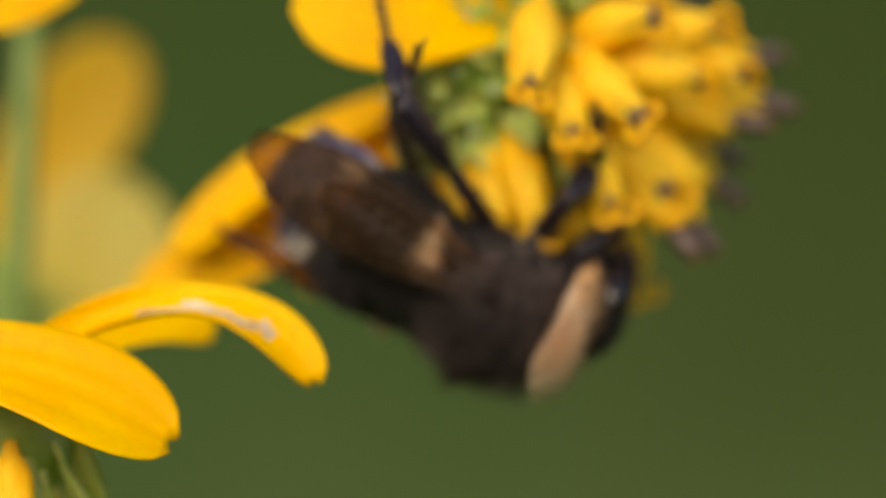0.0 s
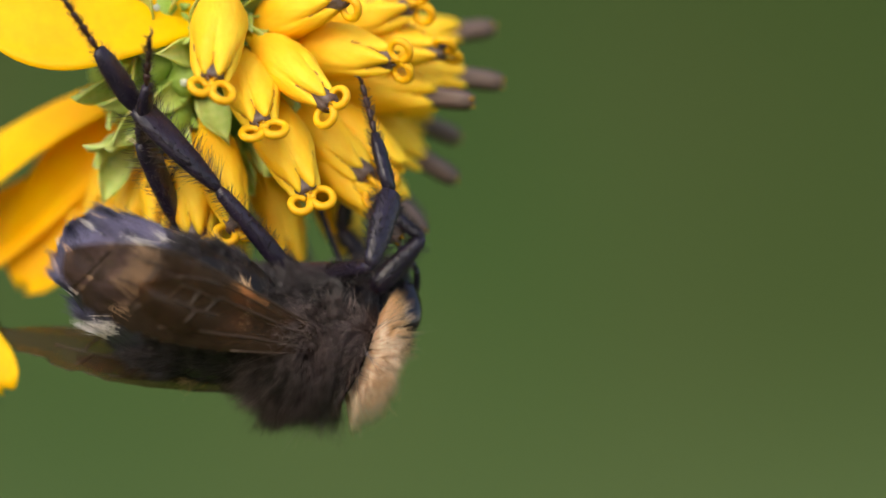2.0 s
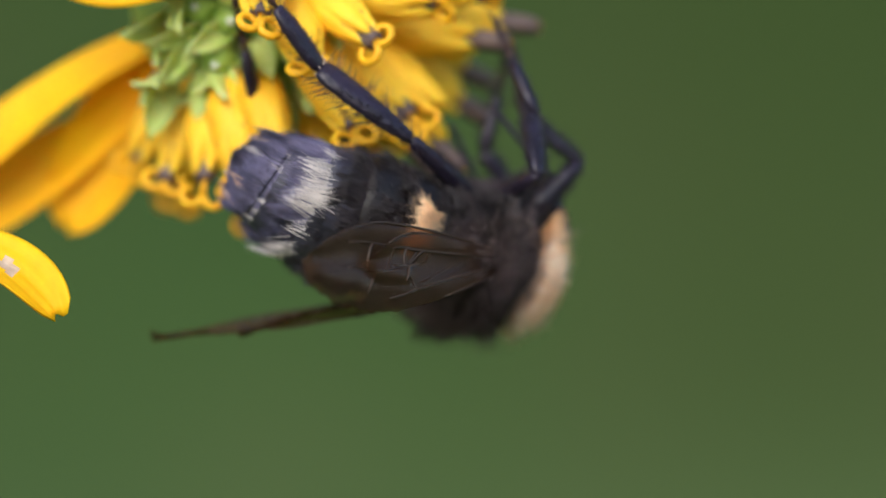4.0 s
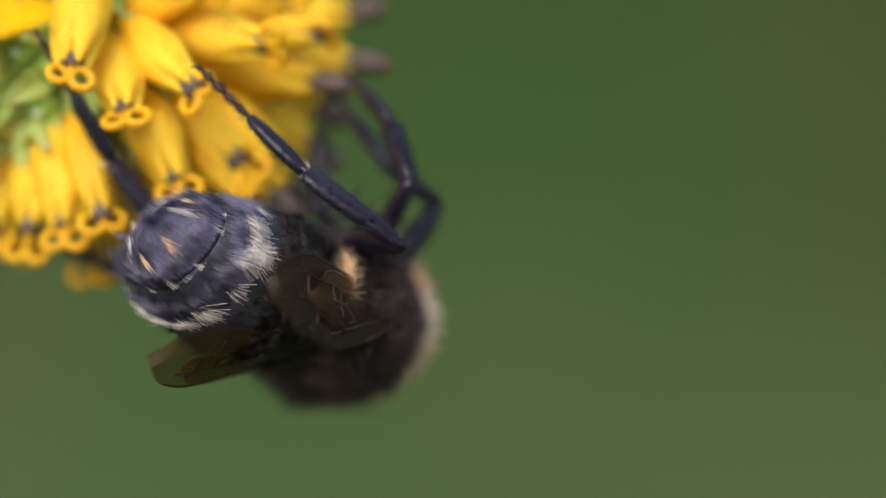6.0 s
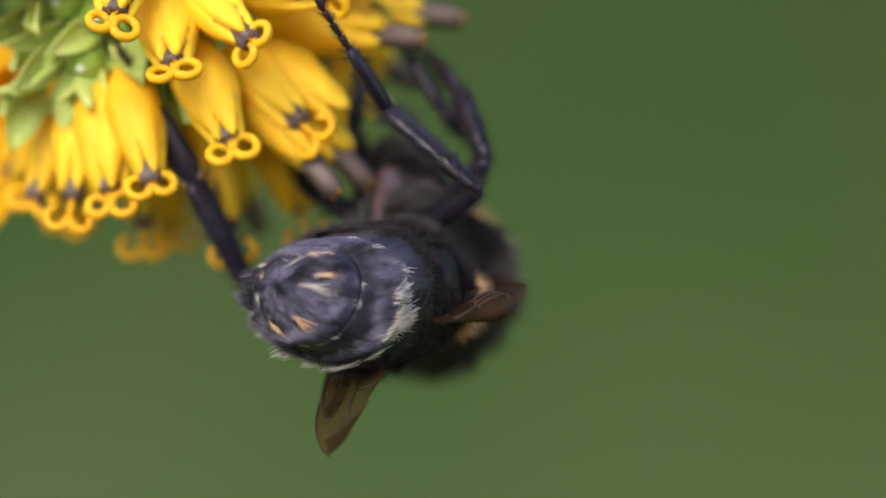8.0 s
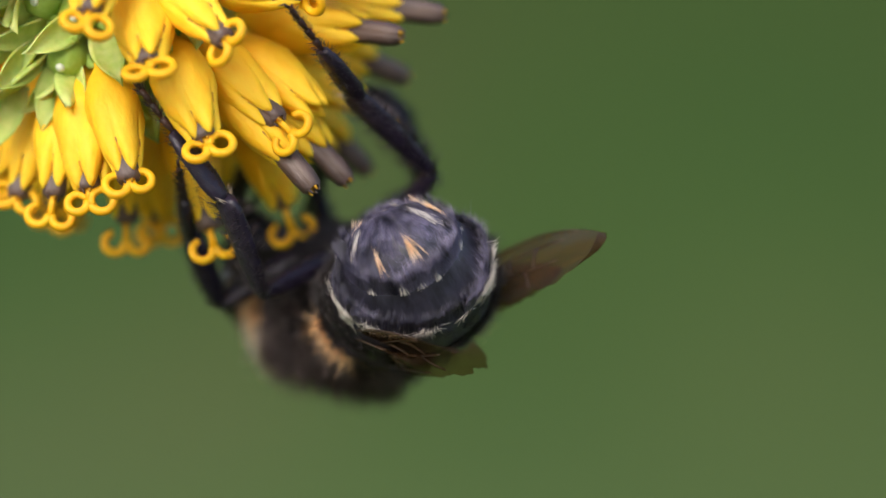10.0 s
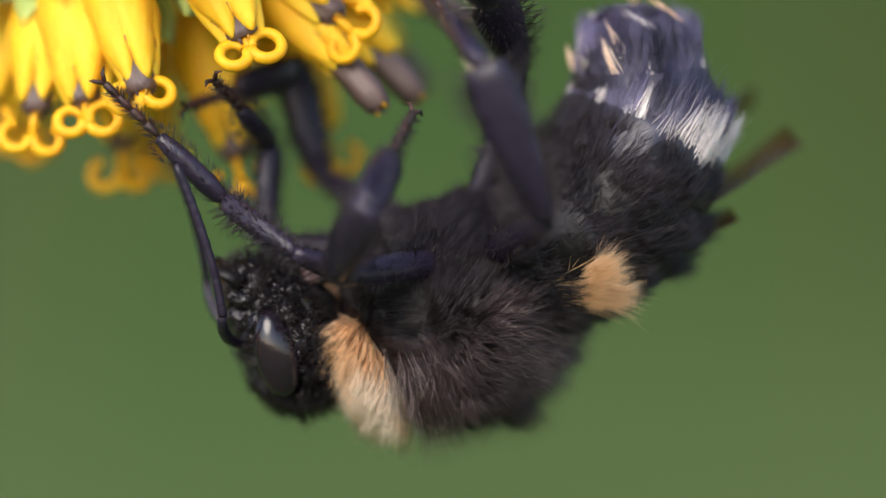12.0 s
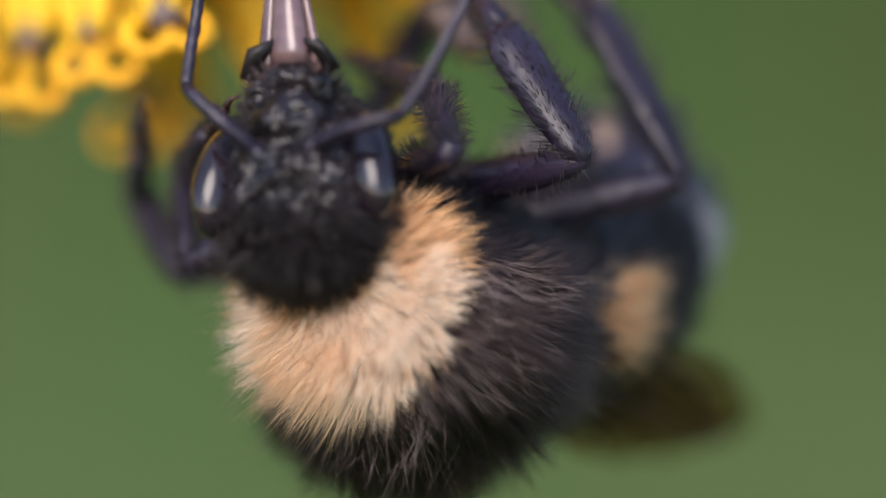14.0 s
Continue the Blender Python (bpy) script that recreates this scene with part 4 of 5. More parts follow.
VEINS = [[(0, 0), (0.3, 0.0), (0.62, 0.0), (0.85, 0.02)], [(0, 0.4), (0.2, 0.3), (0.42, 0.28), (0.62, 0.25), (0.8, 0.18)],
         [(0.42, 0.28), (0.5, 0.5), (0.66, 0.55), (0.8, 0.5)], [(0.05, 0.7), (0.25, 0.7), (0.45, 0.78), (0.5, 0.5)],
         [(0.45, 0.78), (0.58, 0.85)], [(0.56, 0.27), (0.60, 0.53)], [(0.68, 0.23), (0.70, 0.55)], [(0.5, 0.5), (0.45, 0.3)],
         [(0.05, 0.95), (0.3, 0.97)], [(0.66, 0.55), (0.70, 0.8)]]


def wing(bee, length, width, m, flip, seed, label):
    me, spec = wing_mesh(length, width, seed)
    ribs = []
    for line in VEINS:
        g = Geo()
        pts = []
        for a, b in zip(line, line[1:]):
            for k in range(4):
                pts.append(wing_point(spec, a[0] + (b[0] - a[0]) * k / 4, a[1] + (b[1] - a[1]) * k / 4))
        pts.append(wing_point(spec, *line[-1]))
        g.tube(pts, [0.045 * (1 - 0.45 * i / len(pts)) for i in range(len(pts))], 5)
        ribs.append(g.mesh("vein", VEIN))
    if flip:
        for mm in (me, *ribs):
            mm.transform(Matrix.Diagonal((1, -1, 1, 1)))
            mm.flip_normals()
    w = part("wing", me, bee, label, m)
    for k, vm in enumerate(ribs):
        part("vein", vm, w, "dark brown wing vein" if k == 0 else "")
    return w


def head(bee):
    g = Geo().ball((0, 0, 0), (0.92, 1.14, 1.30), 26, 18)
    g.ball((0.36, 0, -0.90), (0.46, 0.58, 0.72), 16, 10)
    h = part("head", g.mesh("head", FACE), bee, "black head with short dark hair")
    for name, label, c, size in (
            ("face_plate", "glossy pitted black face plate", (0.62, 0, -0.62), (0.42, 0.56, 0.48)),
            ("face_ridge", "", (0.70, 0, 0.0), (0.26, 0.20, 0.34)),
            ("feeler_socket", "", (0.78, 0.36, -0.12), (0.16, 0.17, 0.18)),
            ("feeler_socket", "", (0.78, -0.36, -0.12), (0.16, 0.17, 0.18)),
            ("jaw", "", (0.62, 0.42, -1.05), (0.26, 0.20, 0.22)),
            ("jaw", "", (0.62, -0.42, -1.05), (0.26, 0.20, 0.22)),
            ("upper_lip", "", (0.66, 0, -1.22), (0.26, 0.36, 0.24))):
        part(name, Geo().ball(c, size, 18, 12).mesh(name, FACE), h, label)
    feelers = []
    for s in (1, -1):
        e = Geo().ball((0, 0, 0), (0.42, 0.34, 0.82), 22, 16)
        part("eye", e.mesh("eye", EYE), h, "long glossy black eye", pose(0.34 * MM, s * 1.00 * MM, -0.02 * MM, s * -8, 10, s * 20))
        scape = bezier([(0.80, 0.36 * s, -0.15), (1.15, 0.62 * s, -0.35), (1.25, 0.95 * s, -0.65), (1.15, 1.25 * s, -1.05)], 9)
        flag = bezier([(1.15, 1.25 * s, -1.05), (1.05, 1.22 * s, -1.9), (1.15, 0.98 * s, -2.9), (1.3, 0.85 * s, -3.9)], 23)
        a = Geo().ball((0.82, 0.36 * s, -0.14), (0.14, 0.14, 0.14), 10, 6)
        a.tube(scape, [0.085 + 0.02 * math.sin(i / 8 * 3.1) for i in range(9)], 10)
        a.tube(flag, [0.088 if i % 2 else 0.076 for i in range(22)] + [0.04], 10)
        feelers.append(part("antenna", a.mesh("antenna", LEG), h, "jointed dark antenna"))
    t = Geo()
    core = bezier([(0.62, 0, -1.45), (0.85, 0, -2.2), (0.95, 0, -3.1), (1.0, 0, -4.2)], 14)
    t.tube(core, [0.34, 0.33, 0.31, 0.29, 0.27, 0.25, 0.23, 0.21, 0.19, 0.17, 0.15, 0.12, 0.09, 0.04], 12, 0.7)
    for s in (1, -1):
        side = bezier([(0.55, 0.34 * s, -1.35), (0.72, 0.30 * s, -2.0), (0.92, 0.16 * s, -2.8), (1.0, 0.03 * s, -3.8)], 10)
        t.tube(side, [0.13, 0.14, 0.13, 0.12, 0.11, 0.10, 0.09, 0.07, 0.05, 0.02], 8, 0.6)
    tongue = part("tongue", t.mesh("tongue", TONGUE), h, "long reddish-brown tongue")
    m = Geo()
    for s in (1, -1):
        m.tube([(0.55, 0.55 * s, -1.35), (0.78, 0.42 * s, -1.6), (0.82, 0.12 * s, -1.75)], [0.17, 0.14, 0.05], 8, 0.6)
    part("jaw", m.mesh("jaw", SHELL), h)
    for y, z in ((0, 1.02), (0.26, 0.86), (-0.26, 0.86)):
        part("ocellus", Geo().ball((0, 0, 0), (0.09, 0.09, 0.09), 10, 6).mesh("ocellus", EYE), h, m=pose(0.56 * MM, y * MM, z * 0.9 * MM))

    def hairy(u):
        return ((np.abs(u[:, 1]) < 0.80) | (u[:, 0] < 0.1)) & ((u[:, 0] < 0.5) | (u[:, 2] > 0.42) | (np.sin(u[:, 1] * 917 + u[:, 2] * 531) > 0.7))
    p, n, u = fur_on((0.92, 1.14, 1.30), 10000, 31, hairy)
    d = n * 1.0 + np.array([0.1, 0, 0.25]) + clump(p, 0.4, 2.6, 8)
    ln = (0.22 + 0.34 * np.clip(u[:, 2] - 0.15, 0, 1)) * np.random.default_rng(5).uniform(0.6, 1.3, len(p))
    d, ln = tufted(p, d, ln, 420, 0.6, 36)
    f = part("black_fur", fur_mesh("black_fur", p, d, ln, SLEEK, 32, 0.009), h, "short black hair")
    tagged(f, kind="stuff")
    p, n, u = fur_on((0.46, 0.58, 0.72), 700, 33, lambda u: u[:, 2] < 0.1, (0.36, 0, -0.90))
    f = part("face_fur", fur_mesh("face_fur", p, n + np.array([0.2, 0, -0.7]), 0.3, BLACKFUR, 34, 0.011), h)
    tagged(f, kind="stuff")
    return h, feelers, tongue


def bone_mesh(name, length, w, mat, n=12):
    """A limb joint along +X; w: (place, width, thickness) from 0 to 1."""
    rows = []
    for t, a, b in w:
        rows.append([(length * t, a * math.cos(q), b * math.sin(q)) for q in (2 * math.pi * j / n for j in range(n))])
    return Geo().grid(rows, True, True, True).mesh(name, mat)


def bristles(name, length, w, count, hair, seed, lo=0.0, hi=1.0, long_edge=0.0, mat=None, slant=0.6, thick=0.0085):
    rng = np.random.default_rng(seed)
    t = rng.uniform(lo, hi, count)
    q = rng.uniform(0, 6.283, count)
    ts = [x[0] for x in w]
    a = np.interp(t, ts, [x[1] for x in w])
    b = np.interp(t, ts, [x[2] for x in w])
    p = np.stack([length * t, a * np.cos(q), b * np.sin(q)], 1)
    nrm = np.stack([0 * q, np.cos(q), np.sin(q)], 1)
    d = nrm + np.array([slant, 0, 0]) + clump(p, 0.25, 3.0, seed)
    ln = hair * rng.uniform(0.5, 1.3, count) * (1 + long_edge * np.abs(np.cos(q)) ** 3)
    return fur_mesh(name, p, d, ln, mat or SLEEK, seed, thick)


FEMUR_W = [(-0.02, 0.16, 0.16), (0.08, 0.27, 0.24), (0.3, 0.30, 0.25), (0.7, 0.25, 0.21), (0.93, 0.20, 0.18), (1.02, 0.10, 0.10)]
LEG_KINDS = {
    "hind": (3.0, 3.0, 3.7, [(-0.02, 0.10, 0.10), (0.06, 0.20, 0.16), (0.3, 0.33, 0.23), (0.65, 0.44, 0.23), (0.9, 0.45, 0.21), (1.0, 0.36, 0.17), (1.02, 0.2, 0.1)]),
    "middle": (2.5, 2.3, 3.1, [(-0.02, 0.10, 0.10), (0.06, 0.22, 0.18), (0.4, 0.34, 0.24), (0.85, 0.38, 0.24), (1.0, 0.28, 0.18), (1.02, 0.12, 0.1)]),
    "fore": (1.9, 1.9, 3.0, [(-0.02, 0.09, 0.09), (0.08, 0.16, 0.14), (0.5, 0.22, 0.16), (0.9, 0.22, 0.16), (1.02, 0.12, 0.1)]),
}


def tarsus_mesh(total, broad):
    g = Geo()
    bl = total * 0.55
    rows = []
    n = 12
    for t, a, b in [(-0.02, 0.08, 0.08), (0.06, broad * 0.75, 0.16), (0.25, broad, 0.19), (0.75, broad * 0.9, 0.18), (0.97, broad * 0.6, 0.12), (1.0, 0.08, 0.08)]:
        rows.append([(bl * t, a * math.cos(q), b * math.sin(q)) for q in (2 * math.pi * j / n for j in range(n))])
    g.grid(rows, True, True, True)
    x = bl
    step = (total - bl) / 4
    for k in range(4):
        g.tube([(x - 0.02, 0, 0), (x + step * 0.3, 0, 0), (x + step * 0.85, 0, 0), (x + step * 0.98, 0, 0)], [0.045, 0.075, 0.10 - 0.008 * k, 0.05], 8, slot=1)
        x += step
    for s in (1, -1):
        g.tube([(x, 0, 0), (x + 0.16, 0.12 * s, 0.0), (x + 0.22, 0.20 * s, -0.10)], [0.05, 0.04, 0.012], 6, slot=1)
    return g.mesh("tarsus", [LEG, TARSUS])


def leg(bee, kind, seed):
    lf, lt, ls, tw = LEG_KINDS[kind]
    fm = part("leg", bone_mesh("leg", lf, FEMUR_W, LEG), bee, "bristly black leg")
    tagged(part("bristles", bristles("bristles", lf, FEMUR_W, 340, 0.26, seed), fm), kind="stuff")
    tb = part("tibia", bone_mesh("tibia", lt, tw, LEG, 16), fm, "broad shiny shin" if kind == "hind" else "")
    tr = part("tarsus", tarsus_mesh(ls, {"hind": 0.36, "middle": 0.35, "fore": 0.21}[kind]), fm, "segmented foot with reddish end")
    return fm, tb, tr, lt, ls, tw, kind, seed


def wing_pose(s, fore, spread, dip, roof):
    """A wing on its hinge: spread away from the body, dipped towards the belly, sloped like a roof; s: 1 left, -1 right."""
    at_hinge = Vector((-0.1, 1.55 * s, 0.60)) if fore else Vector((-0.7, 1.42 * s, 0.50))
    if not fore:
        spread, dip = spread + 5, dip - 4
    return Matrix.Translation(at_hinge * MM) @ Euler((radians(-roof * s), radians(-dip), radians(-spread * s))).to_matrix().to_4x4()


def swung(pivot, angle, out=0.0):
    """A turn about the head's cross axis, and outwards about its long axis, through a point in millimetres."""
    p = Matrix.Translation(Vector(pivot) * MM)
    return p @ Matrix.Rotation(radians(out), 4, "X") @ Matrix.Rotation(radians(angle), 4, "Y") @ p.inverted()


def bumblebee():
    bee = tagged(new("bumblebee"), "black furry bumblebee with a buff collar, clinging upside down", "bumblebee")
    thorax(bee)
    hd, feelers, tongue = head(bee)
    made = {"bee": bee, "head": hd, "feelers": feelers, "tongue": tongue, "segments": [abdomen_segment(bee, i) for i in range(6)]}
    made["wings"] = []
    for s in (1, -1):
        side = "smoky brown translucent wing"
        made["wings"].append(wing(bee, 8.0, 2.5, wing_pose(s, True, 10, 17, 44), s < 0, 1 + s, side))
        made["wings"].append(wing(bee, 5.3, 1.7, wing_pose(s, False, 10, 17, 44), s < 0, 3 + s, side))
    for name, kind, seed in (("LF", "fore", 51), ("LM", "middle", 52), ("LH", "hind", 53), ("RF", "fore", 54), ("RM", "middle", 55), ("RH", "hind", 56)):
        made[name] = leg(bee, kind, seed)
    for name in ("LF", "LM", "LH", "RF", "RM", "RH"):
        fm, tb, tr, lt, ls, tw, kind, seed = made[name]
        short, edge = (0.10, 6.0) if kind == "hind" else (0.17, 0.8)
        tagged(part("tibia_bristles", bristles("tibia_bristles", lt, tw, 520, short, seed + 10, long_edge=edge), tb), kind="stuff")
        bw = [(0, 0.1, 0.1), (0.15, 0.30, 0.16), (0.5, 0.26, 0.15), (0.6, 0.08, 0.08), (1.0, 0.07, 0.07)]
        tagged(part("tarsus_bristles", bristles("tarsus_bristles", ls, bw, 420, 0.19, seed + 20, 0.0, 0.95, slant=0.9), tr), kind="stuff")
        if kind == "hind":
            tagged(part("spur_comb", bristles("spur_comb", lt, [(0.9, 0.3, 0.12), (1.0, 0.3, 0.12)], 16, 0.36, seed + 30, 0.95, 1.0, mat=BUFF, slant=2.2, thick=0.008), tb, "pale comb of spines"), kind="stuff")
    return made


BEE = bumblebee()


def abdomen_chain(curl, turn, lift=0.0):
    """The six segments' poses for a total curl towards the belly and a turn to the left, in degrees, and a shift of the waist towards the belly."""
    m = pose(-1.05 * MM, 0, (-0.15 - lift) * MM)
    out = []
    share = (0.06, 0.08, 0.12, 0.19, 0.26, 0.29)
    for i in range(6):
        m = m @ Euler((0, radians(-curl * share[i]), radians(-turn / 6))).to_matrix().to_4x4()
        out.append(m.copy())
        m = m @ Matrix.Translation((-SEG_LEN[i] * MM, 0, 0))
    return out


# where the bumblebee stands and how it is turned, from the flower's centre in millimetres
def at(x, y, z, rx, ry, rz):
    return Matrix.Translation(HEAD) @ pose(x * MM, y * MM, z * MM, rx, ry, rz)


def joint(x, y, z, rx, ry, rz):
    return pose(x * MM, y * MM, z * MM, rx, ry, rz)


def motions():
    walk(BEE["bee"], [
        (0.0, at(0.09, -4.99, -6.68, 148.4, 15.9, -4.1)),
        (0.5, at(0.64, -4.96, -7.24, 152.9, 11.6, -9.2)),
        (1.0, at(2.15, -5.22, -7.53, 153.5, 7.2, -8.2)),
        (1.5, at(3.65, -5.44, -6.89, 159.0, 4.0, 2.7)),
        (2.0, at(2.77, -5.26, -7.84, 156.9, 10.2, 8.2)),
        (2.5, at(3.28, -5.27, -8.13, 159.9, 11.1, 12.4)),
        (3.0, at(4.39, -4.93, -7.41, 160.1, 11.3, 10.8)),
        (5.5, at(6.68, -6.56, -7.24, 156.3, 9.0, 48.1)),
        (6.0, at(6.72, -6.44, -7.33, 153.5, 9.4, 51.8)),
        (6.5, at(6.79, -6.07, -7.87, 162.5, 6.8, 55.9)),
        (7.0, at(6.44, -4.84, -8.23, 160.6, 8.8, 66.7)),
        (7.5, at(7.09, -4.00, -7.79, 166.4, 2.7, 70.0)),
        (8.0, at(7.05, -2.93, -6.99, 171.5, -11.7, 78.2)),
        (10.5, at(5.46, 0.52, -8.07, 166.8, 1.0, 135.0)),
        (11.0, at(5.66, 0.50, -7.89, 166.4, 1.3, 134.5)),
        (11.5, at(5.97, -2.42, -8.71, 148.7, 17.5, 145.3)),
        (12.0, at(6.15, -4.57, -8.91, 165.2, 19.3, -179.2)),
        (12.5, at(5.86, -5.64, -8.29, 167.8, 13.9, -171.5)),
        (13.0, at(5.46, -6.59, -7.89, -179.3, 3.6, -149.4)),
        (13.5, at(4.65, -7.04, -9.23, -166.1, -11.9, -132.2)),
        (14.0, at(4.00, -7.57, -8.75, -165.4, -20.9, -126.9)),
    ])
    # curl of the abdomen towards the belly and its turn to the left
    bends = [(0.0, 39, 15), (0.5, 42, 20), (1.0, 39, 5), (1.5, 22, 0), (2.0, 33, 10), (2.5, 42, 5), (3.0, 34, -3), (5.5, 30, -14), (6.0, 29, -3), (6.5, 58, -10), (7.0, 55, 15), (7.5, 34, -15), (8.0, 25, -29), (10.5, 68, -52), (11.0, 72, -45), (11.5, 91, 17), (12.0, 104, 18, 0.2), (12.5, 96, 29, 0.5), (13.0, 96, 24, 0.4), (13.5, 140, -8, 0.85), (14.0, 113, -8, 0.65)]
    chains = [(t, abdomen_chain(*b)) for t, *b in bends]
    for i, seg in enumerate(BEE["segments"]):
        walk(seg, [(t, c[i]) for t, c in chains])
    walk(BEE["head"], [(0.0, joint(2.1, -0.15, -0.95, 0, 0, 0)), (0.5, joint(2.1, -0.15, -0.95, 0, 0, 0)), (1.0, joint(2.1, -0.15, -0.95, 0, 0, 0)), (1.5, joint(1.65, -0.45, -1.2, 0, 0, -20)), (2.0, joint(1.65, -0.45, -1.2, 0, 0, -22)), (2.5, joint(1.65, -0.45, -1.2, 0, 0, -22)), (3.0, joint(1.65, -0.45, -1.2, 0, 0, -20)), (5.5, joint(1.65, -0.45, -1.2, 0, 0, 0)), (6.0, joint(1.65, -0.45, -1.2, 0, 0, 0)), (6.5, joint(1.65, -0.45, -1.2, 0, 0, 0)), (7.0, joint(1.65, -0.45, -1.2, 0, 0, 0)), (7.5, joint(1.65, -0.45, -1.2, 0, 0, 0)), (8.0, joint(1.65, -0.45, -1.2, 0, 0, 0)), (10.5, joint(2.75, 0, -0.5, 0, 0, 0)), (11.0, joint(2.75, 0, -0.5, 0, 0, 0)), (11.5, joint(2.75, 0, -0.5, 0, 0, 0)), (12.0, joint(2.75, 0, -0.5, 0, 0, 0)), (12.5, joint(2.75, 0, -0.5, 0, 0, 0)), (13.0, joint(2.75, 0, -0.55, 0, 0, -8)), (13.5, joint(2.75, 0, -0.72, 0, 0, -14)), (14.0, joint(2.75, 0, -0.72, 0, 0, -16))])
    # wings, left then right: spread, dip towards the belly, slope
    left_held = [(0.0, 22, 8, 62), (0.5, 28, 8, 62), (1.0, 30, 2, 62), (1.5, 20, -2, 62), (2.0, 26, 4, 62), (2.5, 26, 4, 62), (3.0, 32, -13, 71), (5.5, 10, -4, 89), (6.0, 13, -2, 87), (6.5, 20, 8, 89), (7.0, 36, 1, 12), (7.5, 17, 1, 43), (8.0, 20, 7, 16), (10.5, 7, 18, 45), (11.0, 11, 20, 43), (11.5, -2, 12, -14), (12.0, 30, 4, -23), (12.5, 20, -2, -13), (13.0, 5, 3, 3), (13.5, 12, 24, 10), (14.0, 16, 18, 10)]
    right_held = [(0.0, 6, 14, 62), (0.5, 4, 14, 62), (1.0, 10, 14, 62), (1.5, 20, 2, 62), (2.0, 22, 14, 62), (2.5, 22, 16, 62), (3.0, 47, 11, 63), (5.5, 3, -16, -8), (6.0, 1, -15, -8), (6.5, -6, -10, -19), (7.0, -11, -10, -8), (7.5, -1, -16, -4), (8.0, 3, -17, -22), (10.5, 15, 10, 55), (11.0, 11, 10, 52), (11.5, 10, 14, 20), (12.0, -15, 9, 23), (12.5, -14, 5, 32), (13.0, -6, 6, 32), (13.5, 0, 18, 26), (14.0, 3, 13, 34)]
    for k, w in enumerate(BEE["wings"]):
        walk(w, [(t, wing_pose(1 if k < 2 else -1, k % 2 == 0, a, b, c)) for t, a, b, c in (left_held if k < 2 else right_held)])
    # tongue and feelers folded back until the bee turns to the next floret
    for k, f in enumerate(BEE["feelers"]):
        walk(f, [(t, swung((0.8, 0.36 - 0.72 * k, -0.15), a, o * k)) for t, a, o in ((0.0, 40, 0), (8.0, 55, 0), (11.0, 45, 0), (11.5, 12, 0), (12.0, 5, 0), (12.5, 2 if k else -68, 0), (13.0, 0, 0), (13.6, 0, -4), (14.0, 0, -38))])
    walk(BEE["tongue"], [(t, swung((0.2, 0, -0.8), a)) for t, a in ((0.0, 112), (12.0, 112), (13.0, 110), (13.35, 6), (13.5, 0), (14.0, 0))])
    walk(BEE["LF"][0], [
        (0.0, joint(1.15, 0.75, -1.35, -51, 44, 36)), (3.0, joint(1.36, 0.68, -1.28, -48, 48, 37)), (5.5, joint(1.32, 1.24, -1.03, -57, 43, 37)),
        (6.0, joint(1.45, 1.40, -1.11, -52, 42, 39)), (6.5, joint(1.68, 1.39, -1.32, -63, 45, 28)), (7.0, joint(1.40, 1.29, -1.07, -57, 45, 35)),
        (7.5, joint(1.44, 1.43, -1.15, -61, 43, 33)), (8.0, joint(1.08, 0.85, -0.91, -59, 42, 39)), (10.5, joint(1.12, 0.78, -1.34, -52, 44, 36)),
        (11.0, joint(1.15, 0.75, -1.35, -51, 44, 36)), (12.0, joint(1.03, 0.43, -1.36, -62, 14, 31)), (13.0, joint(1.30, 0.97, -1.29, -62, -29, 27)),
        (13.5, joint(1.20, 0.75, -1.35, -74, -10, 52)), (14.0, joint(1.33, 0.83, -1.33, -86, -23, 82)),
    ])
    walk(BEE["LF"][1], [
        (0.0, joint(1.90, 0.00, 0.00, 36, 22, 93)), (3.0, joint(1.90, 0.00, 0.00, 36, 22, 93)), (5.5, joint(1.90, 0.00, -0.00, 36, 22, 93)),
        (6.0, joint(1.90, 0.00, 0.00, 36, 22, 93)), (6.5, joint(1.90, 0.00, 0.00, 36, 22, 93)), (7.0, joint(1.90, 0.00, 0.00, 36, 22, 93)),
        (7.5, joint(1.90, 0.00, 0.00, 36, 22, 93)), (8.0, joint(1.90, 0.00, 0.00, 36, 22, 93)), (10.5, joint(1.90, 0.00, 0.00, 36, 22, 93)),
        (11.0, joint(1.90, 0.00, 0.00, 36, 22, 93)), (12.0, joint(1.90, 0.00, 0.00, 44, -4, 86)), (13.0, joint(1.90, 0.00, 0.00, 60, -12, 72)),
        (13.5, joint(1.90, -0.00, -0.00, 66, -5, 90)), (14.0, joint(1.90, -0.00, -0.00, 94, -12, 104)),
    ])
    walk(BEE["LF"][2], [
        (0.0, joint(1.80, 1.76, -0.72, 19, 49, 34)), (3.0, joint(1.80, 1.76, -0.72, 19, 49, 34)), (5.5, joint(1.80, 1.76, -0.72, 19, 49, 34)),
        (6.0, joint(1.80, 1.76, -0.72, 19, 49, 34)), (6.5, joint(1.80, 1.76, -0.72, 19, 49, 34)), (7.0, joint(1.80, 1.76, -0.72, 19, 49, 34)),
        (7.5, joint(1.80, 1.76, -0.72, 19, 49, 34)), (8.0, joint(1.80, 1.76, -0.72, 19, 49, 34)), (10.5, joint(1.80, 1.76, -0.72, 19, 49, 34)),
        (11.0, joint(1.80, 1.76, -0.72, 19, 49, 34)), (12.0, joint(2.02, 1.89, 0.13, 51, 74, 88)), (13.0, joint(2.46, 1.77, 0.38, 108, 78, 176)),
        (13.5, joint(1.89, 1.89, 0.18, 176, 77, -143)), (14.0, joint(1.44, 1.80, 0.40, 178, 51, -135)),
    ])
